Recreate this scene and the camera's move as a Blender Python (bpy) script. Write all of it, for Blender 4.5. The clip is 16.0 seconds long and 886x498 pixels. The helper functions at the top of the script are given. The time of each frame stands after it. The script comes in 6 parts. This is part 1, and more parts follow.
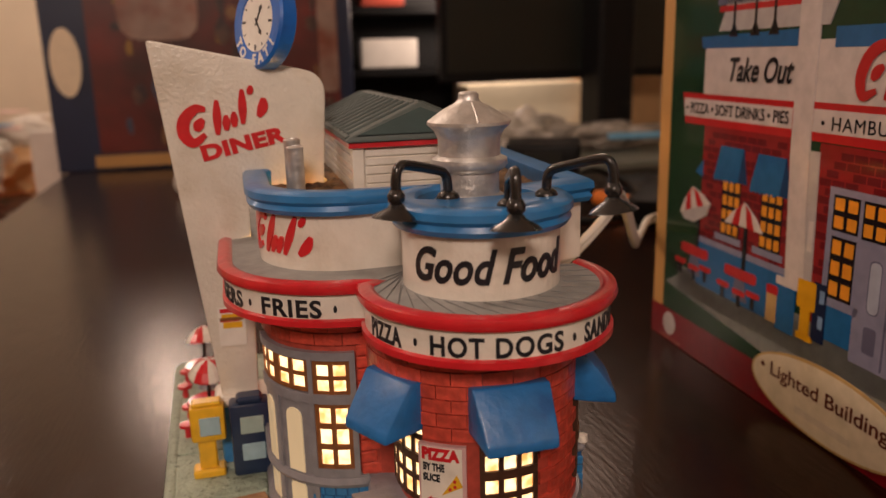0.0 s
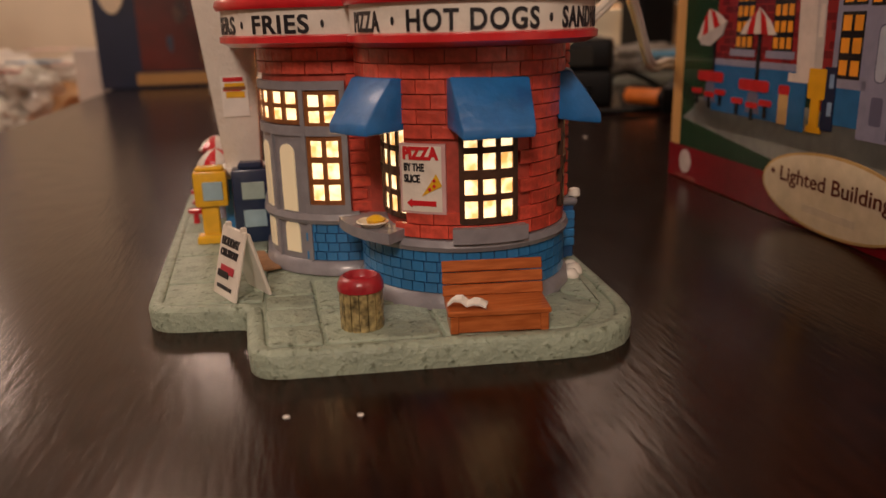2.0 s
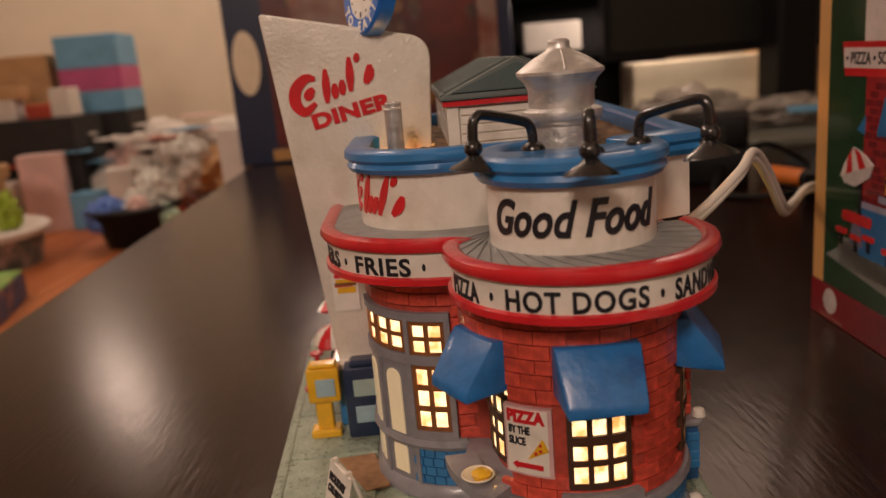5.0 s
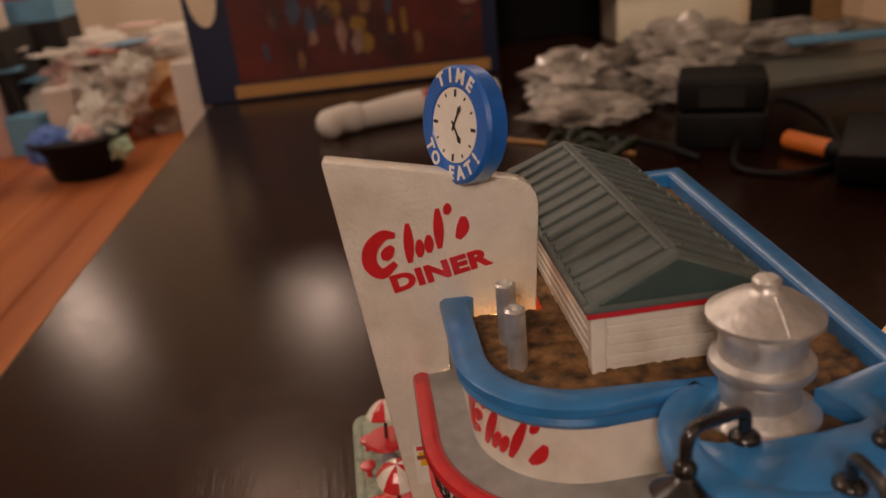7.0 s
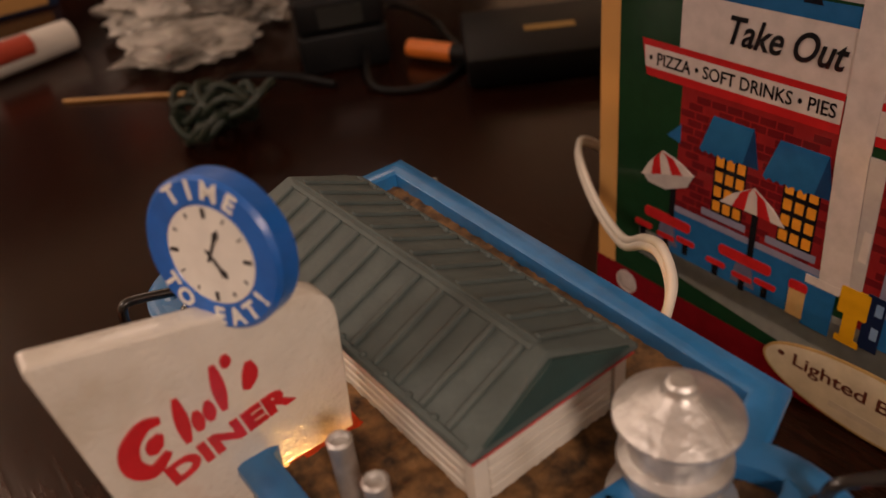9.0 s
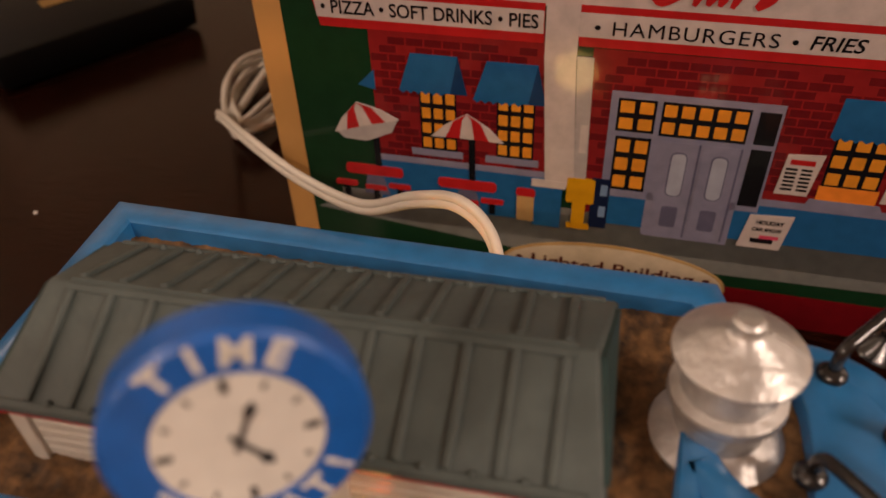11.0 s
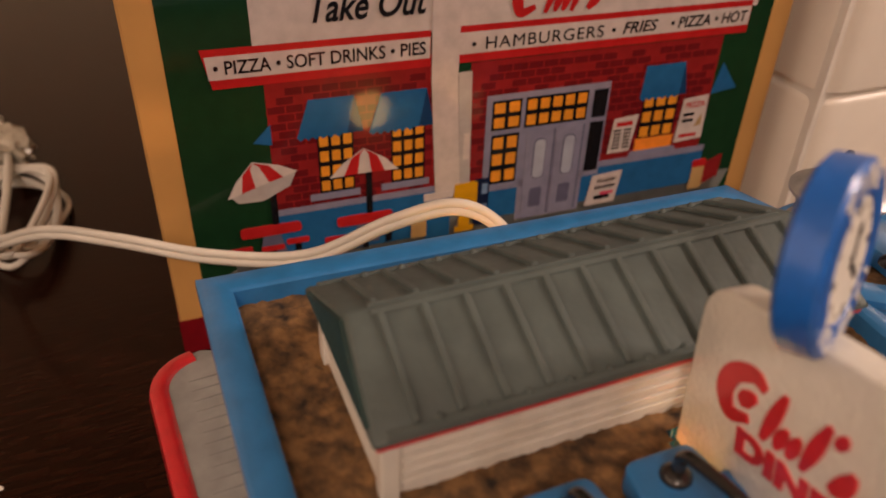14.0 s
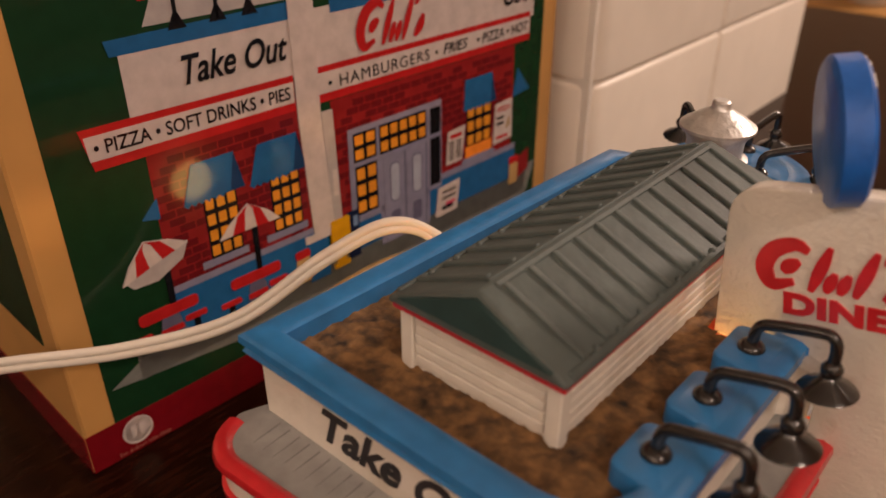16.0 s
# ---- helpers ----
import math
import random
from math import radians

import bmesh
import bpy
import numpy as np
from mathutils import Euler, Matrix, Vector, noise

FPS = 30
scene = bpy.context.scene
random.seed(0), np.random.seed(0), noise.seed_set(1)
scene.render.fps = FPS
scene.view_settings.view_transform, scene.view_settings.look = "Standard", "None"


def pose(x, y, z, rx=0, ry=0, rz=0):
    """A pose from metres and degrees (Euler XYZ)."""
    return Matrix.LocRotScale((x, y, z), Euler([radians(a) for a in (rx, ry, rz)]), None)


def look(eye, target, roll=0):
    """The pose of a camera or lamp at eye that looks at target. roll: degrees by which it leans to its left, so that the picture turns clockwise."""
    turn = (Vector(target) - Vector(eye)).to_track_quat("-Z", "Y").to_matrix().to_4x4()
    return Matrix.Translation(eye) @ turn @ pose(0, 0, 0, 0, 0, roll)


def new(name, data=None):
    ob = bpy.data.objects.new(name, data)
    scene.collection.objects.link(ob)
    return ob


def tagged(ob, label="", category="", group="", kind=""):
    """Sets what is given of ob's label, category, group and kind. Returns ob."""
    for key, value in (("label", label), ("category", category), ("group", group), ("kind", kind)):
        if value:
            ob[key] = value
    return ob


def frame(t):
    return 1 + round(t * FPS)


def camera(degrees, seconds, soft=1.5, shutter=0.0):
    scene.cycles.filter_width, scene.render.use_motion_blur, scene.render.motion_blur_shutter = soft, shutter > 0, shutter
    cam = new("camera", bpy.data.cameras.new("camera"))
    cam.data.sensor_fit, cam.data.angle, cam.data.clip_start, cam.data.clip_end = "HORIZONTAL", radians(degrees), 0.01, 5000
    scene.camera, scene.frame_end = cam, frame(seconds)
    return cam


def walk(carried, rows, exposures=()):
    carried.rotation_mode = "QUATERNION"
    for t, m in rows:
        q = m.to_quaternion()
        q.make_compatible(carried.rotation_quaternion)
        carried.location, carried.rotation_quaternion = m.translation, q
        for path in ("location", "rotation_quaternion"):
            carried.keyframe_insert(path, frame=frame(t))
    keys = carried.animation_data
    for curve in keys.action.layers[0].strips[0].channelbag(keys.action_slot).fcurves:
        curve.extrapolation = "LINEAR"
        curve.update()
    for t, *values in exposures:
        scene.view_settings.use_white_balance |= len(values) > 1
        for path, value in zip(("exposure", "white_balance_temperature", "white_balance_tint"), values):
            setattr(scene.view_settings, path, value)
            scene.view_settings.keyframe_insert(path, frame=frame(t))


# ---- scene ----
cam = camera(59.1, 16.0)
PATH = [
    (0, (0.0, -0.185, 0.177), (0.487, 1.695, -0.302), -1.5),
    (0.5, (0.0, -0.204, 0.148), (0.409, 1.699, -0.313), -1.1),
    (1, (0.002, -0.21, 0.124), (0.384, 1.693, -0.358), -1.0),
    (1.5, (0.009, -0.214, 0.107), (0.378, 1.681, -0.413), -1.3),
    (2, (0.012, -0.212, 0.097), (0.381, 1.674, -0.458), -1.5),
    (2.5, (0.018, -0.214, 0.1), (0.381, 1.673, -0.455), -1.9),
    (3, (0.019, -0.214, 0.101), (0.356, 1.682, -0.438), -2.7),
    (3.5, (0.022, -0.213, 0.104), (0.304, 1.703, -0.396), -3.8),
    (4, (0.024, -0.217, 0.128), (0.224, 1.715, -0.347), -4.8),
    (4.5, (0.026, -0.203, 0.146), (0.142, 1.737, -0.327), -5.0),
    (5, (0.028, -0.185, 0.163), (0.068, 1.757, -0.311), -5.0),
    (5.2, (0.029, -0.18, 0.171), (0.043, 1.762, -0.306), -5.1),
    (7.5, (-0.023, -0.071, 0.271), (0.239, 1.715, -0.59), -6.3),
    (8, (-0.027, -0.054, 0.284), (0.449, 1.65, -0.647), -5.9),
    (8.5, (-0.03, -0.036, 0.274), (0.683, 1.528, -0.75), -6.2),
    (9, (-0.027, -0.005, 0.281), (0.907, 1.371, -0.83), -7.1),
    (9.5, (-0.028, 0.018, 0.28), (1.105, 1.178, -0.891), -7.9),
    (10, (-0.032, 0.038, 0.284), (1.259, 0.94, -0.949), -7.0),
    (12.5, (-0.059, 0.189, 0.269), (1.490, -0.081, -0.968), 1.9),
    (13, (-0.063, 0.207, 0.27), (1.496, -0.185, -0.92), 1.7),
    (13.5, (-0.066, 0.227, 0.267), (1.466, -0.275, -0.916), 2.5),
    (14, (-0.062, 0.249, 0.268), (1.446, -0.409, -0.869), 2.1),
    (14.5, (-0.058, 0.275, 0.267), (1.381, -0.557, -0.844), 1.3),
    (15, (-0.05, 0.295, 0.272), (1.302, -0.694, -0.821), 0.4),
    (15.5, (-0.038, 0.323, 0.265), (1.227, -0.819, -0.781), -0.3),
    (16, (-0.03, 0.335, 0.259), (1.121, -0.965, -0.734), -0.0),
]
walk(cam, [(t, look(e, g, r)) for t, e, g, r in PATH],
     [(0, -0.15), (2, -0.25), (3.5, -0.15), (5, -0.28), (7.5, -0.5), (9, -0.35), (10, -0.2), (12.5, -0.03), (14.5, 0.14), (16, 0.12)])
cam.data.dof.use_dof, cam.data.dof.focus_distance, cam.data.dof.aperture_fstop = True, 0.26, 12.0

# ---- light ----
world = bpy.data.worlds.new("world")
scene.world = world
world.use_nodes = True
world.node_tree.nodes["Background"].inputs[0].default_value = (1.0, 0.78, 0.55, 1)
world.node_tree.nodes["Background"].inputs[1].default_value = 0.07


def area_lamp(name, eye, target, size, power, color):
    data = bpy.data.lights.new(name, "AREA")
    data.shape, data.size, data.energy, data.color = "DISK", size, power, color
    ob = new(name, data)
    ob.matrix_world = look(eye, target)
    return ob


WARM = (1.0, 0.75, 0.61)
# unseen light added to brighten the model's front; not a ceiling fitting
area_lamp("front_fill", (-0.45, -1.45, 1.15), (0.05, 0.12, 0.1), 0.40, 20, WARM)
for k in range(5):                        # five bulbs of one chandelier
    a = math.radians(72 * k + 20)
    area_lamp("chandelier_bulb", (-1.40 + 0.10 * math.cos(a), 0.80 + 0.16 * math.sin(a), 1.50 + 0.05 * math.cos(2 * a)), (0.05, 0.12, 0.1), 0.075, 2.6, WARM)


def point_light(name, at, radius, power, color):
    data = bpy.data.lights.new(name, "POINT")
    data.shadow_soft_size, data.energy, data.color = radius, power, color
    new(name, data).location = at


point_light("point_light", (-0.30, 2.70, 1.02), 0.08, 11, WARM)
point_light("point_light", (-1.18, 2.67, 1.00), 0.08, 8, WARM)
point_light("point_light", (-0.48, 2.10, 1.60), 0.12, 13, WARM)
# added light, no known source: lifts the clutter and wall on the left
point_light("point_light", (-2.10, 2.30, 0.70), 0.10, 7, WARM)
# unseen light added to put a sheen on the table's right side
point_light("point_light", (1.10, 2.50, 1.60), 0.28, 13, WARM)
# hidden behind the monitor, added to brighten the paper pad and shelf
point_light("monitor_back_fill", (0.52, 1.345, 0.31), 0.03, 4.2, WARM)
# no second bulb exists: added for the warm light spilling from the serving hatch
point_light("hatch_spill_fill", (0.0462, 0.0545, 0.0480), 0.003, 0.02, (1.0, 0.50, 0.14))
point_light("bulb", (0.026, 0.142, 0.085), 0.006, 0.30, (1.0, 0.52, 0.14))


# ---- materials ----
def mat(name, color, rough=0.5, metal=0.0, grain=0.0, scale=200.0, bump=0.0, bscale=400.0, coat=0.0, dark=None,
        dscale=60.0, damount=0.0, emit=0.0, spread=0.0):
    """Base colour with fine grain, a second larger blotch colour, relief, and a spread from piece to piece."""
    m = bpy.data.materials.new(name)
    m.use_nodes = True
    nt = m.node_tree
    b = nt.nodes["Principled BSDF"]
    b.inputs["Roughness"].default_value, b.inputs["Metallic"].default_value = rough, metal
    b.inputs["Coat Weight"].default_value, b.inputs["Coat Roughness"].default_value = coat, 0.12
    co = nt.nodes.new("ShaderNodeTexCoord")
    last = None

    def noise_node(s, detail=4):
        n = nt.nodes.new("ShaderNodeTexNoise")
        n.inputs["Scale"].default_value, n.inputs["Detail"].default_value = s, detail
        nt.links.new(co.outputs["Object"], n.inputs["Vector"])
        return n

    def mix(a, bcol, fac, low, high):
        r = nt.nodes.new("ShaderNodeMapRange")
        r.inputs[1].default_value, r.inputs[2].default_value = low, high
        nt.links.new(fac, r.inputs[0])
        x = nt.nodes.new("ShaderNodeMix")
        x.data_type = "RGBA"
        nt.links.new(r.outputs[0], x.inputs[0])
        for v, s in ((a, x.inputs[6]), (bcol, x.inputs[7])):
            if isinstance(v, tuple):
                s.default_value = (*v, 1)
            else:
                nt.links.new(v, s)
        return x.outputs[2]

    col = tuple(color)
    if dark:
        col = mix(col, tuple(dark), noise_node(dscale).outputs[0], 0.62 - 0.3 * damount, 0.72)
    if grain:
        g = noise_node(scale)
        h = nt.nodes.new("ShaderNodeHueSaturation")
        r = nt.nodes.new("ShaderNodeMapRange")
        r.inputs[1].default_value, r.inputs[2].default_value = 0.3, 0.7
        r.inputs[3].default_value, r.inputs[4].default_value = 1 - grain, 1 + grain
        nt.links.new(g.outputs[0], r.inputs[0])
        nt.links.new(r.outputs[0], h.inputs["Value"])
        if isinstance(col, tuple):
            h.inputs["Color"].default_value = (*col, 1)
        else:
            nt.links.new(col, h.inputs["Color"])
        col = h.outputs[0]
    if spread:
        oi = nt.nodes.new("ShaderNodeObjectInfo")
        h = nt.nodes.new("ShaderNodeHueSaturation")
        r = nt.nodes.new("ShaderNodeMapRange")
        r.inputs[3].default_value, r.inputs[4].default_value = 1 - spread, 1 + spread
        nt.links.new(oi.outputs["Random"], r.inputs[0])
        nt.links.new(r.outputs[0], h.inputs["Value"])
        if isinstance(col, tuple):
            h.inputs["Color"].default_value = (*col, 1)
        else:
            nt.links.new(col, h.inputs["Color"])
        col = h.outputs[0]
    if isinstance(col, tuple):
        b.inputs["Base Color"].default_value = (*col, 1)
    else:
        nt.links.new(col, b.inputs["Base Color"])
    if bump:
        n = noise_node(bscale)
        bp = nt.nodes.new("ShaderNodeBump")
        bp.inputs["Strength"].default_value, bp.inputs["Distance"].default_value = bump, 0.0006
        nt.links.new(n.outputs[0], bp.inputs["Height"])
        nt.links.new(bp.outputs[0], b.inputs["Normal"])
    if emit:
        b.inputs["Emission Color"].default_value = (*color, 1)
        b.inputs["Emission Strength"].default_value = emit
    return m


def wood_mat(name, c1, c2, rough, scale, axis="y", bump=0.2, coat=0.0, run=0.06):
    """Stained wood with grain that runs along one axis."""
    m = bpy.data.materials.new(name)
    m.use_nodes = True
    nt = m.node_tree
    b = nt.nodes["Principled BSDF"]
    co, mp = nt.nodes.new("ShaderNodeTexCoord"), nt.nodes.new("ShaderNodeMapping")
    mp.inputs["Scale"].default_value = {"y": (1, run, 1), "x": (run, 1, 1), "z": (1, 1, run)}[axis]
    nt.links.new(co.outputs["Object"], mp.inputs[0])
    n1, n2 = nt.nodes.new("ShaderNodeTexNoise"), nt.nodes.new("ShaderNodeTexNoise")
    n1.inputs["Scale"].default_value, n1.inputs["Detail"].default_value = scale, 6
    n2.inputs["Scale"].default_value, n2.inputs["Detail"].default_value = scale * 0.13, 3
    nt.links.new(mp.outputs[0], n1.inputs["Vector"])
    nt.links.new(co.outputs["Object"], n2.inputs["Vector"])
    r = nt.nodes.new("ShaderNodeValToRGB")
    r.color_ramp.elements[0].position, r.color_ramp.elements[1].position = 0.35, 0.68
    r.color_ramp.elements[0].color, r.color_ramp.elements[1].color = (*c1, 1), (*c2, 1)
    nt.links.new(n1.outputs[0], r.inputs[0])
    nt.links.new(r.outputs[0], b.inputs["Base Color"])
    q = nt.nodes.new("ShaderNodeMapRange")
    q.inputs[3].default_value, q.inputs[4].default_value = rough * 0.75, rough * 1.3
    nt.links.new(n2.outputs[0], q.inputs[0])
    nt.links.new(q.outputs[0], b.inputs["Roughness"])
    b.inputs["Coat Weight"].default_value = coat
    b.inputs["Specular IOR Level"].default_value = 0.21
    b.inputs["Specular Tint"].default_value = (1.0, 0.68, 0.50, 1)
    bp = nt.nodes.new("ShaderNodeBump")
    bp.inputs["Strength"].default_value, bp.inputs["Distance"].default_value = bump, 0.0005
    nt.links.new(n1.outputs[0], bp.inputs["Height"])
    nt.links.new(bp.outputs[0], b.inputs["Normal"])
    return m


M_TABLE = wood_mat("dark_stained_wood", (0.0060, 0.0016, 0.0008), (0.022, 0.0060, 0.0028), 0.20, 420, "y", 0.34, 0.0, 0.13)
M_FLOOR = wood_mat("floor_wood", (0.34, 0.10, 0.035), (0.52, 0.19, 0.07), 0.4, 12, "y")
M_WHITE = mat("white_glaze", (0.78, 0.74, 0.66), 0.32, grain=0.05, scale=120, bump=0.9, bscale=240, coat=0.4,
              dark=(0.62, 0.57, 0.48), dscale=45, damount=0.3)
M_FIN = mat("hammered_white_glaze", (0.78, 0.74, 0.66), 0.26, grain=0.05, scale=120, bump=1.0, bscale=620, coat=0.5,
            dark=(0.64, 0.59, 0.50), dscale=60, damount=0.3)
[n for n in M_FIN.node_tree.nodes if n.type == "BUMP"][0].inputs["Distance"].default_value = 0.0005
[n for n in M_WHITE.node_tree.nodes if n.type == "BUMP"][0].inputs["Distance"].default_value = 0.0006
M_CREAM = mat("lit_cream_glaze", (0.80, 0.70, 0.52), 0.35, grain=0.05, scale=120, bump=0.4, bscale=350, coat=0.3)
M_RED = mat("red_glaze", (0.60, 0.020, 0.028), 0.28, grain=0.12, scale=160, bump=0.3, bscale=300, coat=0.5)
M_BLUE = mat("blue_glaze", (0.026, 0.185, 0.46), 0.36, grain=0.14, scale=110, bump=0.3, bscale=260, coat=0.4)
M_BLUE2 = mat("awning_blue", (0.018, 0.155, 0.44), 0.42, grain=0.16, scale=130, bump=0.5, bscale=300, coat=0.2, dark=(0.012, 0.10, 0.32), dscale=90, damount=0.3)
M_TILE = mat("blue_tile", (0.034, 0.19, 0.44), 0.35, grain=0.15, scale=300, bump=0.3, coat=0.3, spread=0.12)
M_TILEJ = mat("tile_joint", (0.016, 0.085, 0.23), 0.6, grain=0.1)
M_BRICK = mat("brick_red", (0.62, 0.082, 0.052), 0.36, grain=0.22, scale=350, bump=0.7, bscale=500, coat=0.35, dark=(0.44, 0.050, 0.036), dscale=140, damount=0.5, spread=0.16)
M_MORTAR = mat("brick_joint", (0.40, 0.060, 0.040), 0.5, grain=0.2, scale=300, bump=0.4)
M_GREYT = mat("grey_trim", (0.24, 0.235, 0.26), 0.4, grain=0.12, scale=200, bump=0.4, coat=0.25)
M_DECK = mat("grey_ledge", (0.30, 0.30, 0.29), 0.5, grain=0.14, scale=140, bump=0.5, bscale=300)
M_PAVE = mat("pale_green_pavement", (0.33, 0.40, 0.31), 0.46, grain=0.16, scale=150, bump=1.0, bscale=420, coat=0.0,
             dark=(0.11, 0.14, 0.09), dscale=420, damount=0.15)
[n for n in M_PAVE.node_tree.nodes if n.type == "BUMP"][0].inputs["Distance"].default_value = 0.0011
M_CORK = mat("brown_gravel", (0.22, 0.115, 0.042), 0.7, grain=0.3, scale=300, bump=1.0, bscale=420,
             dark=(0.014, 0.009, 0.006), dscale=190, damount=0.8)
M_ROOF = mat("roof_grey_green", (0.082, 0.105, 0.100), 0.58, grain=0.16, scale=120, bump=0.5, bscale=300, coat=0.0,
             dark=(0.062, 0.080, 0.078), dscale=60, damount=0.4)
M_ROOFG = mat("roof_dark_green", (0.020, 0.050, 0.048), 0.5, grain=0.12, scale=120, bump=0.3)
M_SILVER = mat("silver_paint", (0.66, 0.65, 0.63), 0.42, 0.75, grain=0.16, scale=180, bump=0.9, bscale=320)
M_BLACK = mat("black_gloss", (0.012, 0.011, 0.011), 0.25, grain=0.1, bump=0.2, coat=0.5)
M_INK = mat("black_ink", (0.012, 0.013, 0.018), 0.4)
M_PANE = mat("lit_pane", (1.0, 0.74, 0.38), 0.3, emit=2.2)
_nt = M_PANE.node_tree                    # noise in the emission colour imitates uneven light from the bulb behind
_n, _r, _c = _nt.nodes.new("ShaderNodeTexNoise"), _nt.nodes.new("ShaderNodeValToRGB"), _nt.nodes.new("ShaderNodeTexCoord")
_n.inputs["Scale"].default_value, _n.inputs["Detail"].default_value = 210, 2
_r.color_ramp.elements[0].position, _r.color_ramp.elements[1].position = 0.34, 0.56
_r.color_ramp.elements[0].color, _r.color_ramp.elements[1].color = (0.62, 0.25, 0.055, 1), (1.0, 0.74, 0.40, 1)
_nt.links.new(_c.outputs["Object"], _n.inputs["Vector"]), _nt.links.new(_n.outputs[0], _r.inputs[0])
_nt.links.new(_r.outputs[0], _nt.nodes["Principled BSDF"].inputs["Emission Color"])
M_CLOCK = mat("clock_blue", (0.010, 0.125, 0.52), 0.40, grain=0.12, scale=150, bump=0.5, bscale=260, coat=0.15)
M_DARKRED = mat("dark_red_glaze", (0.34, 0.016, 0.026), 0.32, grain=0.15, scale=260, bump=0.5, bscale=400, coat=0.4)
M_UMBER = mat("umber_muntin", (0.060, 0.026, 0.014), 0.42, grain=0.3, scale=300, bump=0.5)
# door glass emits faintly in place of light from inside
M_PANEDIM = mat("dim_glow_glass", (0.80, 0.66, 0.42), 0.2, emit=0.22)
# brown lightened towards orange, so the panes' glow is in the colour
M_FRAME = mat("glow_brown_muntin", (0.24, 0.090, 0.028), 0.45, grain=0.2, scale=300)
M_BENCH = wood_mat("orange_wood", (0.33, 0.085, 0.022), (0.50, 0.15, 0.045), 0.32, 900, "x", 0.3, 0.4)
M_CANWOOD = mat("olive_slats", (0.42, 0.34, 0.15), 0.4, grain=0.3, scale=500, bump=0.5, dark=(0.035, 0.026, 0.010),
                dscale=420, damount=0.75, coat=0.3)
M_YELLOW = mat("yellow_paint", (0.80, 0.46, 0.02), 0.35, grain=0.1, scale=200, bump=0.3, coat=0.3)
M_NAVY = mat("navy_paint", (0.014, 0.030, 0.075), 0.35, grain=0.1, scale=200, bump=0.3, coat=0.3)
M_PAPER = mat("paper_white", (0.80, 0.78, 0.72), 0.5, grain=0.05, bump=0.2)
M_SKYGLASS = mat("pale_blue_glass", (0.34, 0.50, 0.56), 0.3, grain=0.1)
M_MAT = mat("brown_mat", (0.36, 0.20, 0.10), 0.7, grain=0.2, scale=400, bump=0.4)
M_CORD = mat("white_cord", (0.72, 0.68, 0.60), 0.4, grain=0.06, scale=60)
M_KRAFT = mat("tan_card", (0.50, 0.27, 0.085), 0.45, grain=0.08, scale=30)
M_WALLW = mat("white_painted_block", (0.80, 0.74, 0.66), 0.35, grain=0.05, scale=20, bump=0.3, bscale=60)
M_JOINT = mat("white_joint", (0.82, 0.78, 0.72), 0.5, grain=0.05, scale=40)


# ---- mesh helpers ----
def finish(bm, smooth=0):
    bmesh.ops.recalc_face_normals(bm, faces=bm.faces)
    for f in bm.faces:
        f.smooth = smooth > 0
    if smooth:
        for e in bm.edges:
            if len(e.link_faces) == 2 and e.calc_face_angle(0) > radians(smooth):
                e.smooth = False


def part(name, bm, material, parent=None, label="", smooth=0, loc=None):
    finish(bm, smooth)
    me = bpy.data.meshes.new(name)
    bm.to_mesh(me)
    bm.free()
    me.materials.append(material)
    ob = new(name, me)
    if parent is not None:
        ob.parent = parent
    if loc is not None:
        ob.matrix_basis = loc
    if label:
        tagged(ob, label)
    return ob


def thing(name, label, category, group="", kind="", at=None):
    ob = new(name)
    ob.empty_display_size = 0.01
    if at is not None:
        ob.matrix_basis = at
    return tagged(ob, label, category, group, kind)


def box_bm(x0, x1, y0, y1, z0, z1, bevel=0.0, seg=1, bm=None):
    bm = bm or bmesh.new()
    r = bmesh.ops.create_cube(bm, size=1)
    bmesh.ops.transform(bm, verts=r["verts"], matrix=Matrix.Translation(((x0 + x1) / 2, (y0 + y1) / 2, (z0 + z1) / 2))
                        @ Matrix.Diagonal((x1 - x0, y1 - y0, z1 - z0, 1)))
    if bevel:
        edges = list({e for v in r["verts"] for e in v.link_edges})
        bmesh.ops.bevel(bm, geom=edges, offset=bevel, segments=seg, affect="EDGES", profile=0.5)
    return bm


def lathe(profile, n=32, bm=None, centre=(0, 0, 0)):
    bm = bm or bmesh.new()
    rings = []
    for r, z in profile:
        rings.append([bm.verts.new((centre[0] + r * math.cos(6.28318531 * i / n), centre[1] + r * math.sin(6.28318531 * i / n),
                                    centre[2] + z)) for i in range(n)])
    for a, b in zip(rings, rings[1:]):
        for i in range(n):
            bm.faces.new((a[i], a[(i + 1) % n], b[(i + 1) % n], b[i]))
    for ring in (rings[0], rings[-1]):
        bm.faces.new(ring)
    return bm


def tube(points, radius, n=10, bm=None, flat=1.0):
    """A round (or flattened) bar along points."""
    bm = bm or bmesh.new()
    pts = [Vector(p) for p in points]
    rings, up = [], Vector((0.13, 0.21, 0.97))
    for i, p in enumerate(pts):
        d = (pts[min(i + 1, len(pts) - 1)] - pts[max(i - 1, 0)]).normalized()
        s = d.cross(up)
        if s.length < 0.05:
            s = d.cross(Vector((1, 0, 0)))
        s.normalize()
        u = s.cross(d)
        rad = radius[i] if isinstance(radius, (list, tuple)) else radius
        rings.append([bm.verts.new(p + rad * (flat * s * math.cos(6.28318531 * k / n) + u * math.sin(6.28318531 * k / n))) for k in range(n)])
    for a, b in zip(rings, rings[1:]):
        for k in range(n):
            bm.faces.new((a[k], a[(k + 1) % n], b[(k + 1) % n], b[k]))
    bm.faces.new(rings[0][::-1]), bm.faces.new(rings[-1])
    return bm


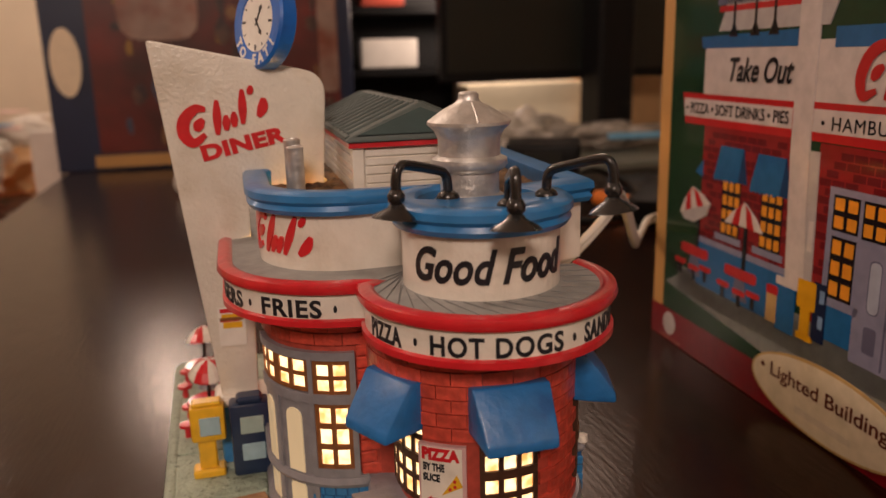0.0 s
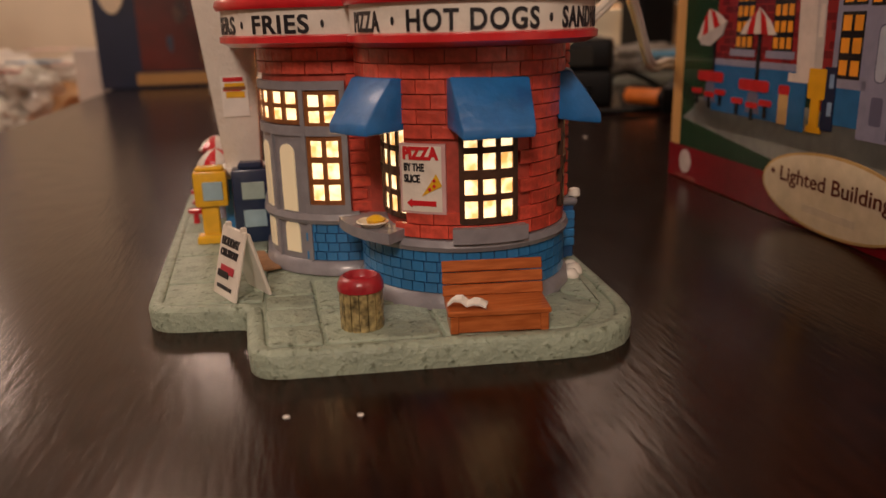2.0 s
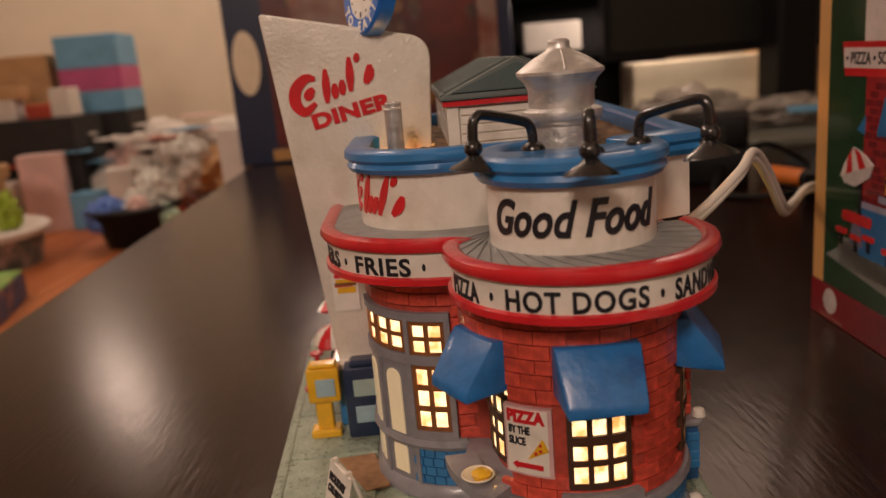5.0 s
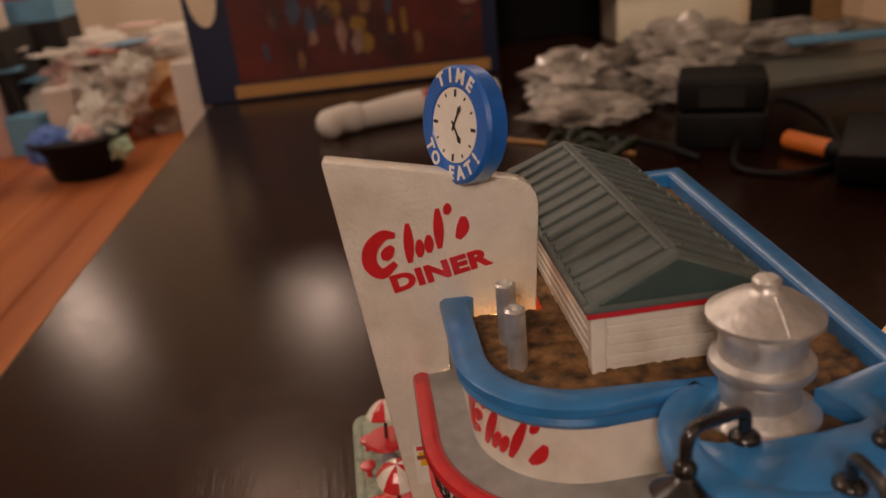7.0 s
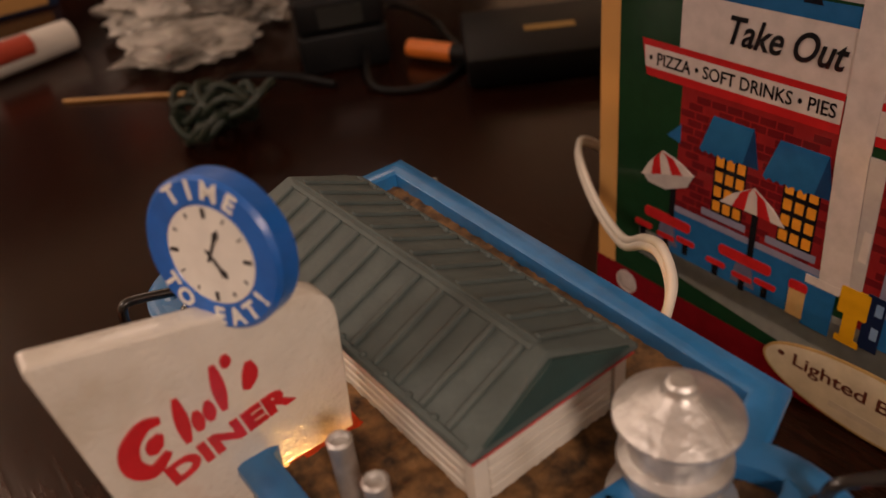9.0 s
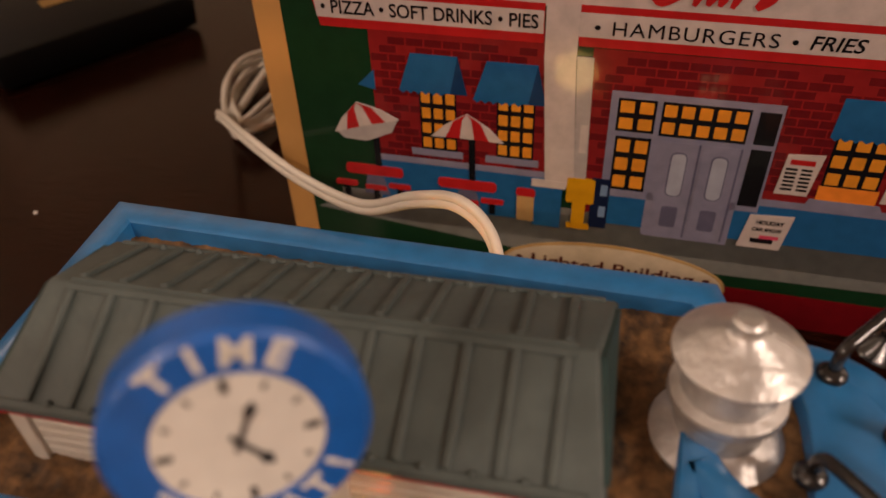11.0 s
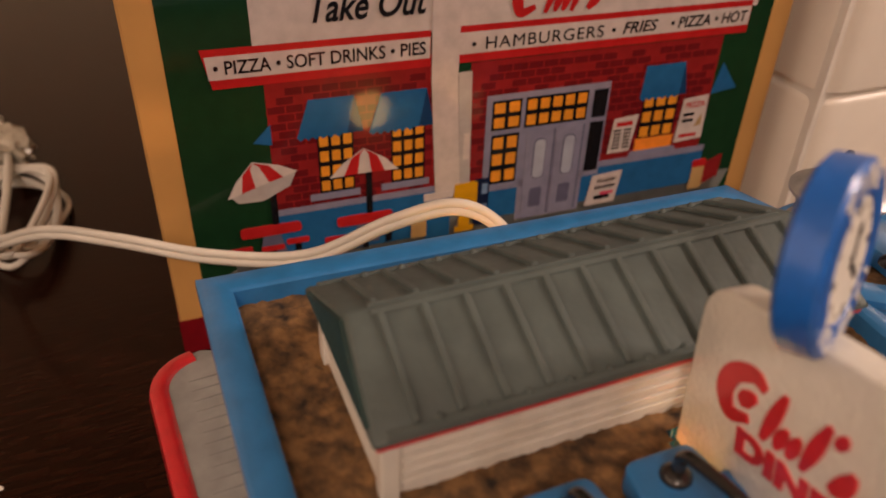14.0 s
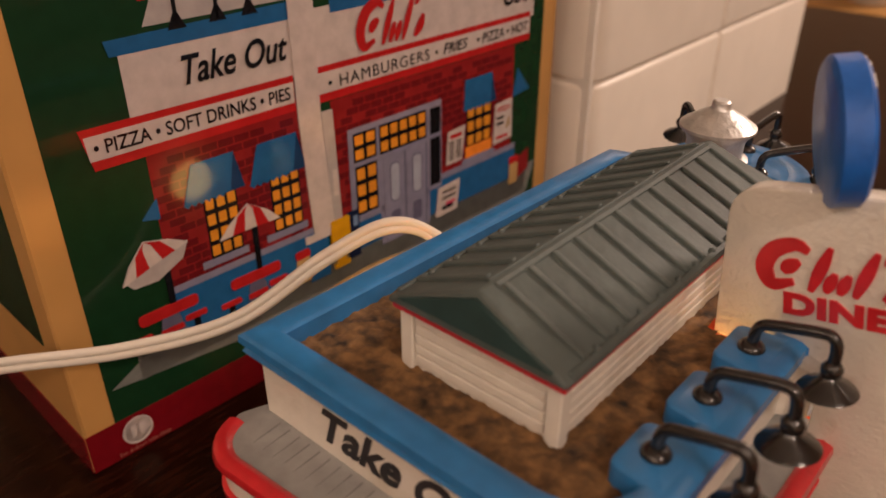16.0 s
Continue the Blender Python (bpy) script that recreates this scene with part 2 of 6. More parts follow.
def smooth_path(pts, n=8):
    """Catmull-Rom through the points."""
    p = [Vector(q) for q in pts]
    p = [p[0] * 2 - p[1]] + p + [p[-1] * 2 - p[-2]]
    out = []
    for i in range(1, len(p) - 2):
        for k in range(n):
            t = k / n
            out.append(0.5 * (2 * p[i] + (p[i + 1] - p[i - 1]) * t + (2 * p[i - 1] - 5 * p[i] + 4 * p[i + 1] - p[i + 2]) * t * t
                              + (3 * p[i] - p[i - 1] - 3 * p[i + 1] + p[i + 2]) * t ** 3))
    out.append(p[-2])
    return out


def prism(outline, z0, z1, bevel=0.0, seg=2):
    bm = bmesh.new()
    low = [bm.verts.new((x, y, z0)) for x, y in outline]
    f = bm.faces.new(low)
    up = bmesh.ops.extrude_face_region(bm, geom=[f])
    top = [v for v in up["geom"] if isinstance(v, bmesh.types.BMVert)]
    bmesh.ops.translate(bm, verts=top, vec=(0, 0, z1 - z0))
    if bevel:
        edges = [e for e in bm.edges if all(v in top for v in e.verts)]
        bmesh.ops.bevel(bm, geom=edges, offset=bevel, segments=seg, affect="EDGES", profile=0.5)
    return bm


def rounded(points, n=6):
    """Corners (x, y, radius) to an outline with round corners."""
    out = []
    for i, (x, y, r) in enumerate(points):
        p, a, b = Vector((x, y)), Vector(points[i - 1][:2]), Vector(points[(i + 1) % len(points)][:2])
        if r <= 0:
            out.append((x, y))
            continue
        u, v = (a - p).normalized(), (b - p).normalized()
        s, e = p + u * r, p + v * r
        for k in range(n + 1):
            t = k / n
            q = s * (1 - t) ** 2 + p * 2 * t * (1 - t) + e * t * t
            out.append((q.x, q.y))
    return out


def sweep(path, profile, closed=False):
    """Carry a closed profile of (outward, z) along a plan path that runs clockwise round the building."""
    bm = bmesh.new()
    n, rings = len(path), []
    for i in range(n):
        p = Vector(path[i])
        a = Vector(path[i - 1]) if closed or i else None
        b = Vector(path[(i + 1) % n]) if closed or i < n - 1 else None
        d1 = (p - a).normalized() if a else (b - p).normalized()
        d2 = (b - p).normalized() if b else d1
        n1, n2 = Vector((-d1.y, d1.x)), Vector((-d2.y, d2.x))
        m = (n1 + n2)
        m = m.normalized() if m.length > 1e-6 else n1
        k = min(1.6, 1 / max(0.4, m.dot(n1)))
        rings.append([bm.verts.new((p.x + m.x * o * k, p.y + m.y * o * k, z)) for o, z in profile])
    q = len(profile)
    for i in range(n if closed else n - 1):
        a, b = rings[i], rings[(i + 1) % n]
        for k in range(q):
            bm.faces.new((a[k], a[(k + 1) % q], b[(k + 1) % q], b[k]))
    if not closed:
        bm.faces.new(rings[0]), bm.faces.new(rings[-1][::-1])
    return bm


def lettering(text, size, bold=0.0, shear=0.0, depth=0.0003, spacing=1.0):
    """A bmesh of the built-in font, flat in x and y, centred on x."""
    cu = bpy.data.curves.new("lettering", "FONT")
    cu.body, cu.size, cu.offset, cu.shear, cu.extrude, cu.align_x = text, size, bold, shear, depth, "CENTER"
    cu.space_character, cu.resolution_u = spacing, 4
    ob = bpy.data.objects.new("lettering", cu)
    scene.collection.objects.link(ob)
    me = bpy.data.meshes.new_from_object(ob.evaluated_get(bpy.context.evaluated_depsgraph_get()))
    bm = bmesh.new()
    bm.from_mesh(me)
    bpy.data.objects.remove(ob), bpy.data.meshes.remove(me), bpy.data.curves.remove(cu)
    return bm


def strokes(width, height, put, material, parent, depth=0.0004):
    """Brush marks in place of a hand-lettered name: leaning, swelling and curling strokes on one line, each a part."""
    def stroke(points, wide):
        mid = [Vector((p.x * width - 0.5 * width + 0.30 * p.y * height, p.y * height, 0)) for p in smooth_path([(x, y, 0) for x, y in points], 6)]
        n, left, right = len(mid), [], []
        for i, p in enumerate(mid):
            d = (mid[min(i + 1, n - 1)] - mid[max(i - 1, 0)]).normalized()
            w = 1.3 * wide * width * (0.35 + 0.65 * math.sin(math.pi * (i + 0.4) / n))
            left.append(p + Vector((-d.y, d.x, 0)) * w), right.append(p - Vector((-d.y, d.x, 0)) * w)
        bm = bmesh.new()
        for z in (-depth, depth):
            a, b = [bm.verts.new((p.x, p.y, z)) for p in left], [bm.verts.new((p.x, p.y, z)) for p in right]
            for i in range(n - 1):
                bm.faces.new((a[i], a[i + 1], b[i + 1], b[i]))
            if z < 0:
                low = a + b[::-1]
        high = a + b[::-1]
        for i in range(2 * n):
            j = (i + 1) % (2 * n)
            bm.faces.new((low[i], low[j], high[j], high[i]))
        part("brush_stroke", put(bm), material, parent, "red painted brush stroke")

    for pts, wide in ((((0.30, 0.86), (0.19, 1.00), (0.06, 0.82), (0.03, 0.42), (0.12, 0.06), (0.26, 0.16)), 0.050), (((0.26, 0.62), (0.20, 0.50), (0.17, 0.36)), 0.042),
                      (((0.43, 1.00), (0.41, 0.50), (0.39, 0.00)), 0.034), (((0.51, 0.46), (0.50, 0.24), (0.49, 0.02)), 0.032), (((0.60, 0.46), (0.59, 0.24), (0.58, 0.02)), 0.032),
                      (((0.72, 1.00), (0.70, 0.50), (0.68, 0.00)), 0.034), (((0.82, 1.00), (0.81, 0.88), (0.79, 0.76)), 0.028), (((0.94, 0.50), (0.92, 0.24), (0.86, 0.02)), 0.042)):
        stroke(pts, wide)


def wrap(bm, centre, radius, angle, z):
    """Bend flat lettering round an upright drum so that it reads from outside; angle (degrees) is its middle."""
    for v in bm.verts:
        a = radians(angle) + v.co.x / radius
        r = radius + v.co.z
        if centre == W and a < -math.pi:
            v.co = Vector((centre[0] - r, centre[1] + (-math.pi - a) * radius, z + v.co.y))
            continue
        v.co = Vector((centre[0] + r * math.cos(a), centre[1] + r * math.sin(a), z + v.co.y))
    return bm


def patch(c, r0, r1, a0, a1, z0, z1, n=4, bevel=0.0):
    """A curved slab on a drum, between two radii, two angles and two heights."""
    bm = bmesh.new()
    cols = []
    for i in range(n + 1):
        a = radians(a0 + (a1 - a0) * i / n)
        cols.append([bm.verts.new((c[0] + r * math.cos(a), c[1] + r * math.sin(a), z)) for r, z in ((r0, z0), (r1, z0), (r1, z1), (r0, z1))])
    for p, q in zip(cols, cols[1:]):
        for k in range(4):
            bm.faces.new((p[k], p[(k + 1) % 4], q[(k + 1) % 4], q[k]))
    bm.faces.new(cols[0]), bm.faces.new(cols[-1][::-1])
    if bevel:
        bmesh.ops.bevel(bm, geom=[e for e in bm.edges if e.calc_face_angle(0) > 0.7], offset=bevel, segments=1, affect="EDGES")
    return bm


def fitted(bm, width):
    xs = [v.co.x for v in bm.verts]
    k, mid = width / (max(xs) - min(xs)), (max(xs) + min(xs)) / 2
    for v in bm.verts:
        v.co.x = (v.co.x - mid) * k
    return bm


def place(bm, m):
    bmesh.ops.transform(bm, verts=bm.verts, matrix=m)
    return bm


def upright(x, y, z, yaw):
    """Pose that stands flat artwork (x right, y up, z to the viewer) on a wall whose outward side points to yaw degrees."""
    return pose(x, y, z, 0, 0, yaw + 90) @ pose(0, 0, 0, 90, 0, 0)


# ---- plan of the model building ----
T, RB = (0.0720, 0.0568), 0.0351          # brick drum at street level
K, RK = (0.0741, 0.0470), 0.0410          # canopy round it
D, RD = (0.0726, 0.0471), 0.0252          # white drum above
W, RW = (0.036, 0.102), 0.031             # round west corner


def arc(c, r, a0, a1, n):
    return [(c[0] + r * math.cos(radians(a0 + (a1 - a0) * i / n)), c[1] + r * math.sin(radians(a0 + (a1 - a0) * i / n))) for i in range(n + 1)]


def west_side(c, r, ow, start=6):
    """From the south-east end of a drum clockwise to the fin; ow metres outside the upper wall on the west part."""
    ys = W[1] - RW - ow
    a = 180 - math.degrees(math.asin(min(0.96, (ys - c[1]) / r)))
    return arc(c, r, start, a - 360, 40) + arc(W, RW + ow, -90, -180, 16) + [(W[0] - RW - ow, 0.139)]


def north_side(o):
    return [(0.012 - o, 0.1395), (0.012 - o, 0.213)] + arc((0.034, 0.217), 0.022 + o, 180, 90, 8) + arc((0.113, 0.229 + o), 0.010 + min(o, 0.005), 90, 10, 6)


def loop(o):
    """The whole upper wall."""
    return west_side(D, RD + o, o, 28) + [(0.012 - o, 0.1445), (0.012 - o, 0.213)] + arc((0.034, 0.217), 0.022 + o, 180, 90, 8) + \
        [(0.122 + o, 0.239 + o), (0.1155 + o, 0.0655 - o)]
# ---- room ----
def room():
    part("floor", box_bm(-4, 4, -4, 5.5, -0.80, -0.74), M_FLOOR)
    tagged(bpy.data.objects["floor"], "orange-brown wooden floor boards", "floor", kind="structure")
    m = mat("cream_wall", (0.74, 0.66, 0.52), 0.8, grain=0.04, scale=6, bump=0.2, bscale=80)
    for name, b in (("wall_north", (-4, 4, 3.6, 3.7, -0.74, 1.9)), ("wall_south", (-4, 4, -3.0, -2.9, -0.74, 1.9)),
                    ("wall_west", (-3.1, -3.0, -2.9, 3.6, -0.74, 1.9)), ("wall_east", (2.4, 2.5, -2.9, 3.6, -0.74, 1.9))):
        tagged(part(name, box_bm(*b), m), "plain cream painted room wall", "wall", kind="structure")
    tagged(part("ceiling", box_bm(-4, 4, -4, 4, 1.9, 2.0), mat("ceiling_white", (0.7, 0.66, 0.58), 0.8, grain=0.03, scale=5)),
           "off-white plain ceiling", "ceiling", kind="structure")


room()
table = thing("table", "dark espresso-stained wooden table with worn glossy top", "table")
part("tabletop", prism(rounded([(-0.283, -0.9, 0.02), (0.95, -0.9, 0.02), (0.95, 1.62, 0.02), (-0.283, 1.62, 0.02)]), -0.035, 0.0, 0.004), M_TABLE, table)
for x, y in ((-0.24, -0.8), (0.88, -0.8), (-0.24, 1.5), (0.88, 1.5)):
    part("leg", box_bm(x - 0.035, x + 0.035, y - 0.035, y + 0.035, -0.74, -0.035, 0.004), M_TABLE, table)

# ---- the lit model diner ----
diner = thing("model_diner", "lit ceramic toy diner in red brick, white and blue", "model building")

# pavement plinth
outline = rounded([(-0.0385, 0.045, 0.012), (-0.0055, 0.0405, 0.004), (-0.0035, -0.001, 0.010), (0.1165, -0.0105, 0.030),
                   (0.121, 0.09, 0.0), (0.127, 0.262, 0.01), (-0.045, 0.268, 0.01)][::-1])
part("pavement_slab", prism(outline, 0.0, 0.0070), M_PAVE, diner)
part("kerb", sweep(outline, [(-0.0050, 0.0), (0.0, 0.0), (0.0003, 0.0062), (-0.0003, 0.0074), (-0.0016, 0.0081), (-0.0042, 0.0081), (-0.0050, 0.0074)], True), M_PAVE, diner, smooth=50)
PAVERS = (((-0.0335, 0.0500), (-0.0003, 0.0465), (0.0005, 0.0700), (-0.0345, 0.0720)), ((-0.0345, 0.0732), (0.0005, 0.0712), (0.0005, 0.1080), (-0.0360, 0.1090)),
          ((-0.0360, 0.1102), (0.0005, 0.1092), (0.0005, 0.1500), (-0.0375, 0.1500)), ((-0.0375, 0.1512), (0.0005, 0.1512), (0.0005, 0.2620), (-0.0400, 0.2620)),
          ((0.0020, 0.0048), (0.0180, 0.0035), (0.0176, 0.0190), (0.0014, 0.0202)), ((0.0014, 0.0212), (0.0176, 0.0200), (0.0172, 0.0345), (0.0008, 0.0360)),
          ((0.0008, 0.0370), (0.0172, 0.0355), (0.0168, 0.0480), (0.0006, 0.0490)), ((0.0006, 0.0500), (0.0168, 0.0490), (0.0165, 0.0640), (0.0012, 0.0680)),
          ((0.0192, 0.0034), (0.0530, 0.0008), (0.0525, 0.0300), (0.0180, 0.0330)), ((0.0180, 0.0340), (0.0525, 0.0310), (0.0520, 0.0600), (0.0176, 0.0640)),
          ((0.0540, 0.0007), (0.0832, -0.0020), (0.0828, 0.0240), (0.0536, 0.0260)), ((0.0843, -0.0021), (0.0930, -0.0028), (0.1075, 0.0130), (0.0990, 0.0280), (0.0838, 0.0250)),
          ((0.1082, 0.0142), (0.1130, 0.0300), (0.1150, 0.0640), (0.1060, 0.0640), (0.1000, 0.0290)))
for p in PAVERS:
    part("paving_slab", prism(rounded([(*q, 0.0016) for q in p], 3), 0.0064, 0.0081, 0.0007, 2), M_PAVE, diner, smooth=50)

# lower walls: brick backing, foot moulding, dado band, tiles backing
part("foot_moulding", sweep(west_side(T, RB, 0.0010), [(-0.004, 0.0075), (0.0035, 0.0075), (0.003, 0.0105), (0.001, 0.0125), (-0.004, 0.0125)]), M_GREYT, diner, smooth=40)
part("tile_backing", sweep(west_side(T, RB, 0.0010), [(-0.004, 0.012), (0.0006, 0.012), (0.0006, 0.0275), (-0.004, 0.0275)]), M_TILEJ, diner)
part("dado_moulding", sweep(west_side(T, RB, 0.0010), [(-0.004, 0.0268), (0.002, 0.0268), (0.0028, 0.0284), (0.002, 0.0305), (-0.004, 0.0305)]), M_GREYT, diner, smooth=40)
COURSE = 0.00455                          # height of a brick course
RECESS = 0.0080                           # depth of the serving opening in the drum


def recessed():
    out = []
    for x, y in west_side(T, RB, 0.0010):
        a = math.degrees(math.atan2(y - T[1], x - T[0]))
        a = a - 360 if a > 90 else a
        d = math.hypot(x - T[0], y - T[1])
        out.append((T[0] + (d - RECESS) * math.cos(radians(a)), T[1] + (d - RECESS) * math.sin(radians(a))) if a < -137 and abs(d - RB) < 0.0004 else (x, y))
    return out


part("brick_backing", sweep(west_side(T, RB, 0.0010), [(-0.004, 0.0668), (-0.0004, 0.0668), (-0.0004, 0.094), (-0.004, 0.094)]), M_MORTAR, diner)
part("brick_backing", sweep(recessed(), [(-0.004, 0.030), (-0.0004, 0.030), (-0.0004, 0.0668), (-0.004, 0.0668)]), M_MORTAR, diner)
part("recess_soffit", patch(T, RB - RECESS - 0.002, RB - 0.0008, -205, -137, 0.0662, 0.0672, 8), M_MORTAR, diner)
part("recess_sill", patch(T, RB - RECESS - 0.002, RB + 0.0002, -205, -137, 0.0296, 0.0308, 8), M_GREYT, diner)
part("rear_wall", sweep(north_side(0.004) + [(0.1165, 0.0745)], [(-0.004, 0.008), (0, 0.008), (0, 0.096), (-0.004, 0.096)]), M_MORTAR, diner)

# projecting canopy with its fascia
OR = 0.0150
for side in (west_side(K, RK, OR, 16), north_side(0.0165)):
    part("fascia", sweep(side, [(-0.010, 0.0925), (-0.0016, 0.0925), (-0.0012, 0.105), (-0.010, 0.105)]), M_WHITE, diner, "white fascia band with painted menu words")
    part("upper_trim", sweep(side, [(-0.006, 0.1035), (0.0002, 0.1032), (0.0010, 0.1046), (0.0004, 0.1066), (-0.0022, 0.1076), (-0.0045, 0.1068)]), M_RED, diner, "glossy red upper edge", 50)
    part("lower_trim", sweep(side, [(-0.0125, 0.0905), (-0.004, 0.0904), (-0.0002, 0.0920), (-0.0002, 0.0940), (-0.0016, 0.0946), (-0.012, 0.0946)]), M_RED, diner, "glossy red lower edge", 50)
bm = bmesh.new()
for a, b in ((west_side(D, RD - 0.002, -0.003, 16), west_side(K, RK - 0.003, OR - 0.003, 16)), (north_side(-0.003), north_side(0.0135))):
    va, vb = [bm.verts.new((*p, 0.1074)) for p in a], [bm.verts.new((*p, 0.1062)) for p in b]
    for i in range(len(a) - 1):
        bm.faces.new((va[i], va[i + 1], vb[i + 1], vb[i]))
part("ledge", bm, M_DECK, diner, "grey weathered ledge")
M_SEAM = mat("ledge_seam", (0.21, 0.21, 0.205), 0.6)
for i in range(1, 40):
    a, b = west_side(D, RD + 0.001, 0.001, 16)[i], west_side(K, RK - 0.005, OR - 0.005, 16)[i]
    if i % 2:
        part("ledge_seam", tube([(*a, 0.1074), (*b, 0.1064)], 0.00022, 5), M_SEAM, diner)
for i in range(20):
    x = 0.035 + 0.0042 * i
    part("ledge_seam", tube([(x, 0.2405, 0.1072), (x, 0.2500, 0.1064)], 0.00022, 5), M_SEAM, diner)

# upper white wall and blue parapet
part("upper_wall", sweep(loop(0.0), [(-0.003, 0.106), (0.0, 0.106), (0.0, 0.130), (-0.003, 0.130)], True), M_WHITE, diner, "cream-white wall under the parapet")
part("parapet", sweep(loop(0.0), [(-0.0050, 0.1265), (0.0024, 0.1265), (0.0034, 0.1282), (0.0026, 0.1298), (0.0040, 0.1312), (0.0038, 0.1334),
                                  (0.0022, 0.1345), (-0.0040, 0.1345), (-0.0052, 0.1336)], True), M_BLUE, diner, "glossy blue parapet", 45)
half = [p for p in arc(D, RD - 0.001, 8, -190, 36)]
part("drum_cap", prism(half[::-1] + [(0.090, 0.0470), (0.080, 0.0455), (0.066, 0.0455), (0.056, 0.0470)], 0.1285, 0.1342, 0.0006), M_BLUE, diner, "broad blue cap on the corner drum", 45)
for y in (0.2090, 0.1835, 0.1575):
    part("lamp_pad", prism(rounded([(0.0120, y - 0.0105, 0.002), (0.0262, y - 0.0088, 0.003), (0.0262, y + 0.0088, 0.003), (0.0120, y + 0.0105, 0.002)]), 0.1275, 0.1346, 0.0008), M_BLUE, diner, "blue pad under a sign lamp", 45)

# gravel deck with a gap beside the fin
bm = bmesh.new()
nx, ny = 76, 132
grid = {}
inside = loop(-0.004)


def within(x, y, poly):
    c, j = False, len(poly) - 1
    for i in range(len(poly)):
        (xi, yi), (xj, yj) = poly[i], poly[j]
        if (yi > y) != (yj > y) and x < (xj - xi) * (y - yi) / (yj - yi) + xi:
            c = not c
        j = i
    return c


for i in range(nx):
    for j in range(ny):
        x, y = 0.003 + 0.120 * i / (nx - 1), 0.029 + 0.212 * j / (ny - 1)
        grid[i, j] = bm.verts.new((x, y, 0.1283 + 0.0012 * noise.noise((x * 380, y * 380, 0)) + 0.0007 * noise.noise((x * 900, y * 900, 3))))
for i in range(nx - 1):
    for j in range(ny - 1):
        c = (grid[i, j].co + grid[i + 1, j + 1].co) / 2
        if within(c.x, c.y, inside) and not (c.x < 0.0355 and abs(c.y - 0.1402 + 0.0437 * (c.x + 0.0305) - 0.0037) < 0.0068):
            bm.faces.new((grid[i, j], grid[i + 1, j], grid[i + 1, j + 1], grid[i, j + 1]))
bmesh.ops.delete(bm, geom=[v for v in bm.verts if not v.link_faces], context="VERTS")
part("gravel_roof", bm, M_CORK, diner, "rough brown gravel roof deck", 60)

# rooftop shed
SX0, SX1, SY0, SY1, SZ, SR = 0.0370, 0.0918, 0.0890, 0.2190, 0.1480, 0.1614
SM = (SX0 + SX1) / 2
part("shed_wall", box_bm(SX0 + 0.0035, SX1 - 0.0035, SY0 + 0.0035, SY1 - 0.0035, 0.124, SZ - 0.0005, 0.0006), M_WHITE, diner, "white clapboard rooftop shed wall")
for k in range(5):
    z = 0.1300 + 0.0032 * k
    for y0, y1 in ((SY0 + 0.0028, SY0 + 0.0036), (SY1 - 0.0036, SY1 - 0.0028)):
        part("clapboard", box_bm(SX0 + 0.0070, SX1 - 0.0070, y0, y1, z, z + 0.0027, 0.0002), M_WHITE, diner)
    for x0, x1 in ((SX0 + 0.0028, SX0 + 0.0036), (SX1 - 0.0036, SX1 - 0.0028)):
        part("clapboard", box_bm(x0, x1, SY0 + 0.0070, SY1 - 0.0070, z, z + 0.0027, 0.0002), M_WHITE, diner)
for x in (SX0 + 0.0043, SX1 - 0.0043):
    for y in (SY0 + 0.0043, SY1 - 0.0043):
        part("corner_board", box_bm(x - 0.0021, x + 0.0021, y - 0.0021, y + 0.0021, 0.1235, SZ - 0.001, 0.0003), M_WHITE, diner)
part("red_fascia", box_bm(SX0 + 0.0010, SX1 - 0.0010, SY0 + 0.0010, SY1 - 0.0010, SZ - 0.0018, SZ + 0.0002), M_RED, diner, "thin red fascia under the shed roof")
INS, INN = 0.0042, 0.0028                 # set-back of the ridge at either gable
bm = bmesh.new()
v = [bm.verts.new(p) for p in ((SX0, SY0, SZ), (SX1, SY0, SZ), (SX1, SY1, SZ), (SX0, SY1, SZ), (SX0, SY0, SZ + 0.0014), (SX1, SY0, SZ + 0.0014),
                               (SX1, SY1, SZ + 0.0014), (SX0, SY1, SZ + 0.0014), (SM, SY0 + INS, SR), (SM, SY1 - INN, SR))]
for f in ((3, 2, 1, 0), (0, 1, 5, 4), (1, 2, 6, 5), (2, 3, 7, 6), (3, 0, 4, 7), (4, 5, 8), (6, 7, 9), (7, 4, 8, 9), (5, 6, 9, 8)):
    bm.faces.new([v[i] for i in f])
bmesh.ops.bevel(bm, geom=list(bm.edges), offset=0.0010, segments=3, affect="EDGES", profile=0.5)
part("shed_roof", bm, M_ROOF, diner, "grey-green ribbed metal shed roof", 35)
slope = math.atan2(SR - SZ - 0.0014, SM - SX0)
run = math.hypot(SR - SZ - 0.0014, SM - SX0)
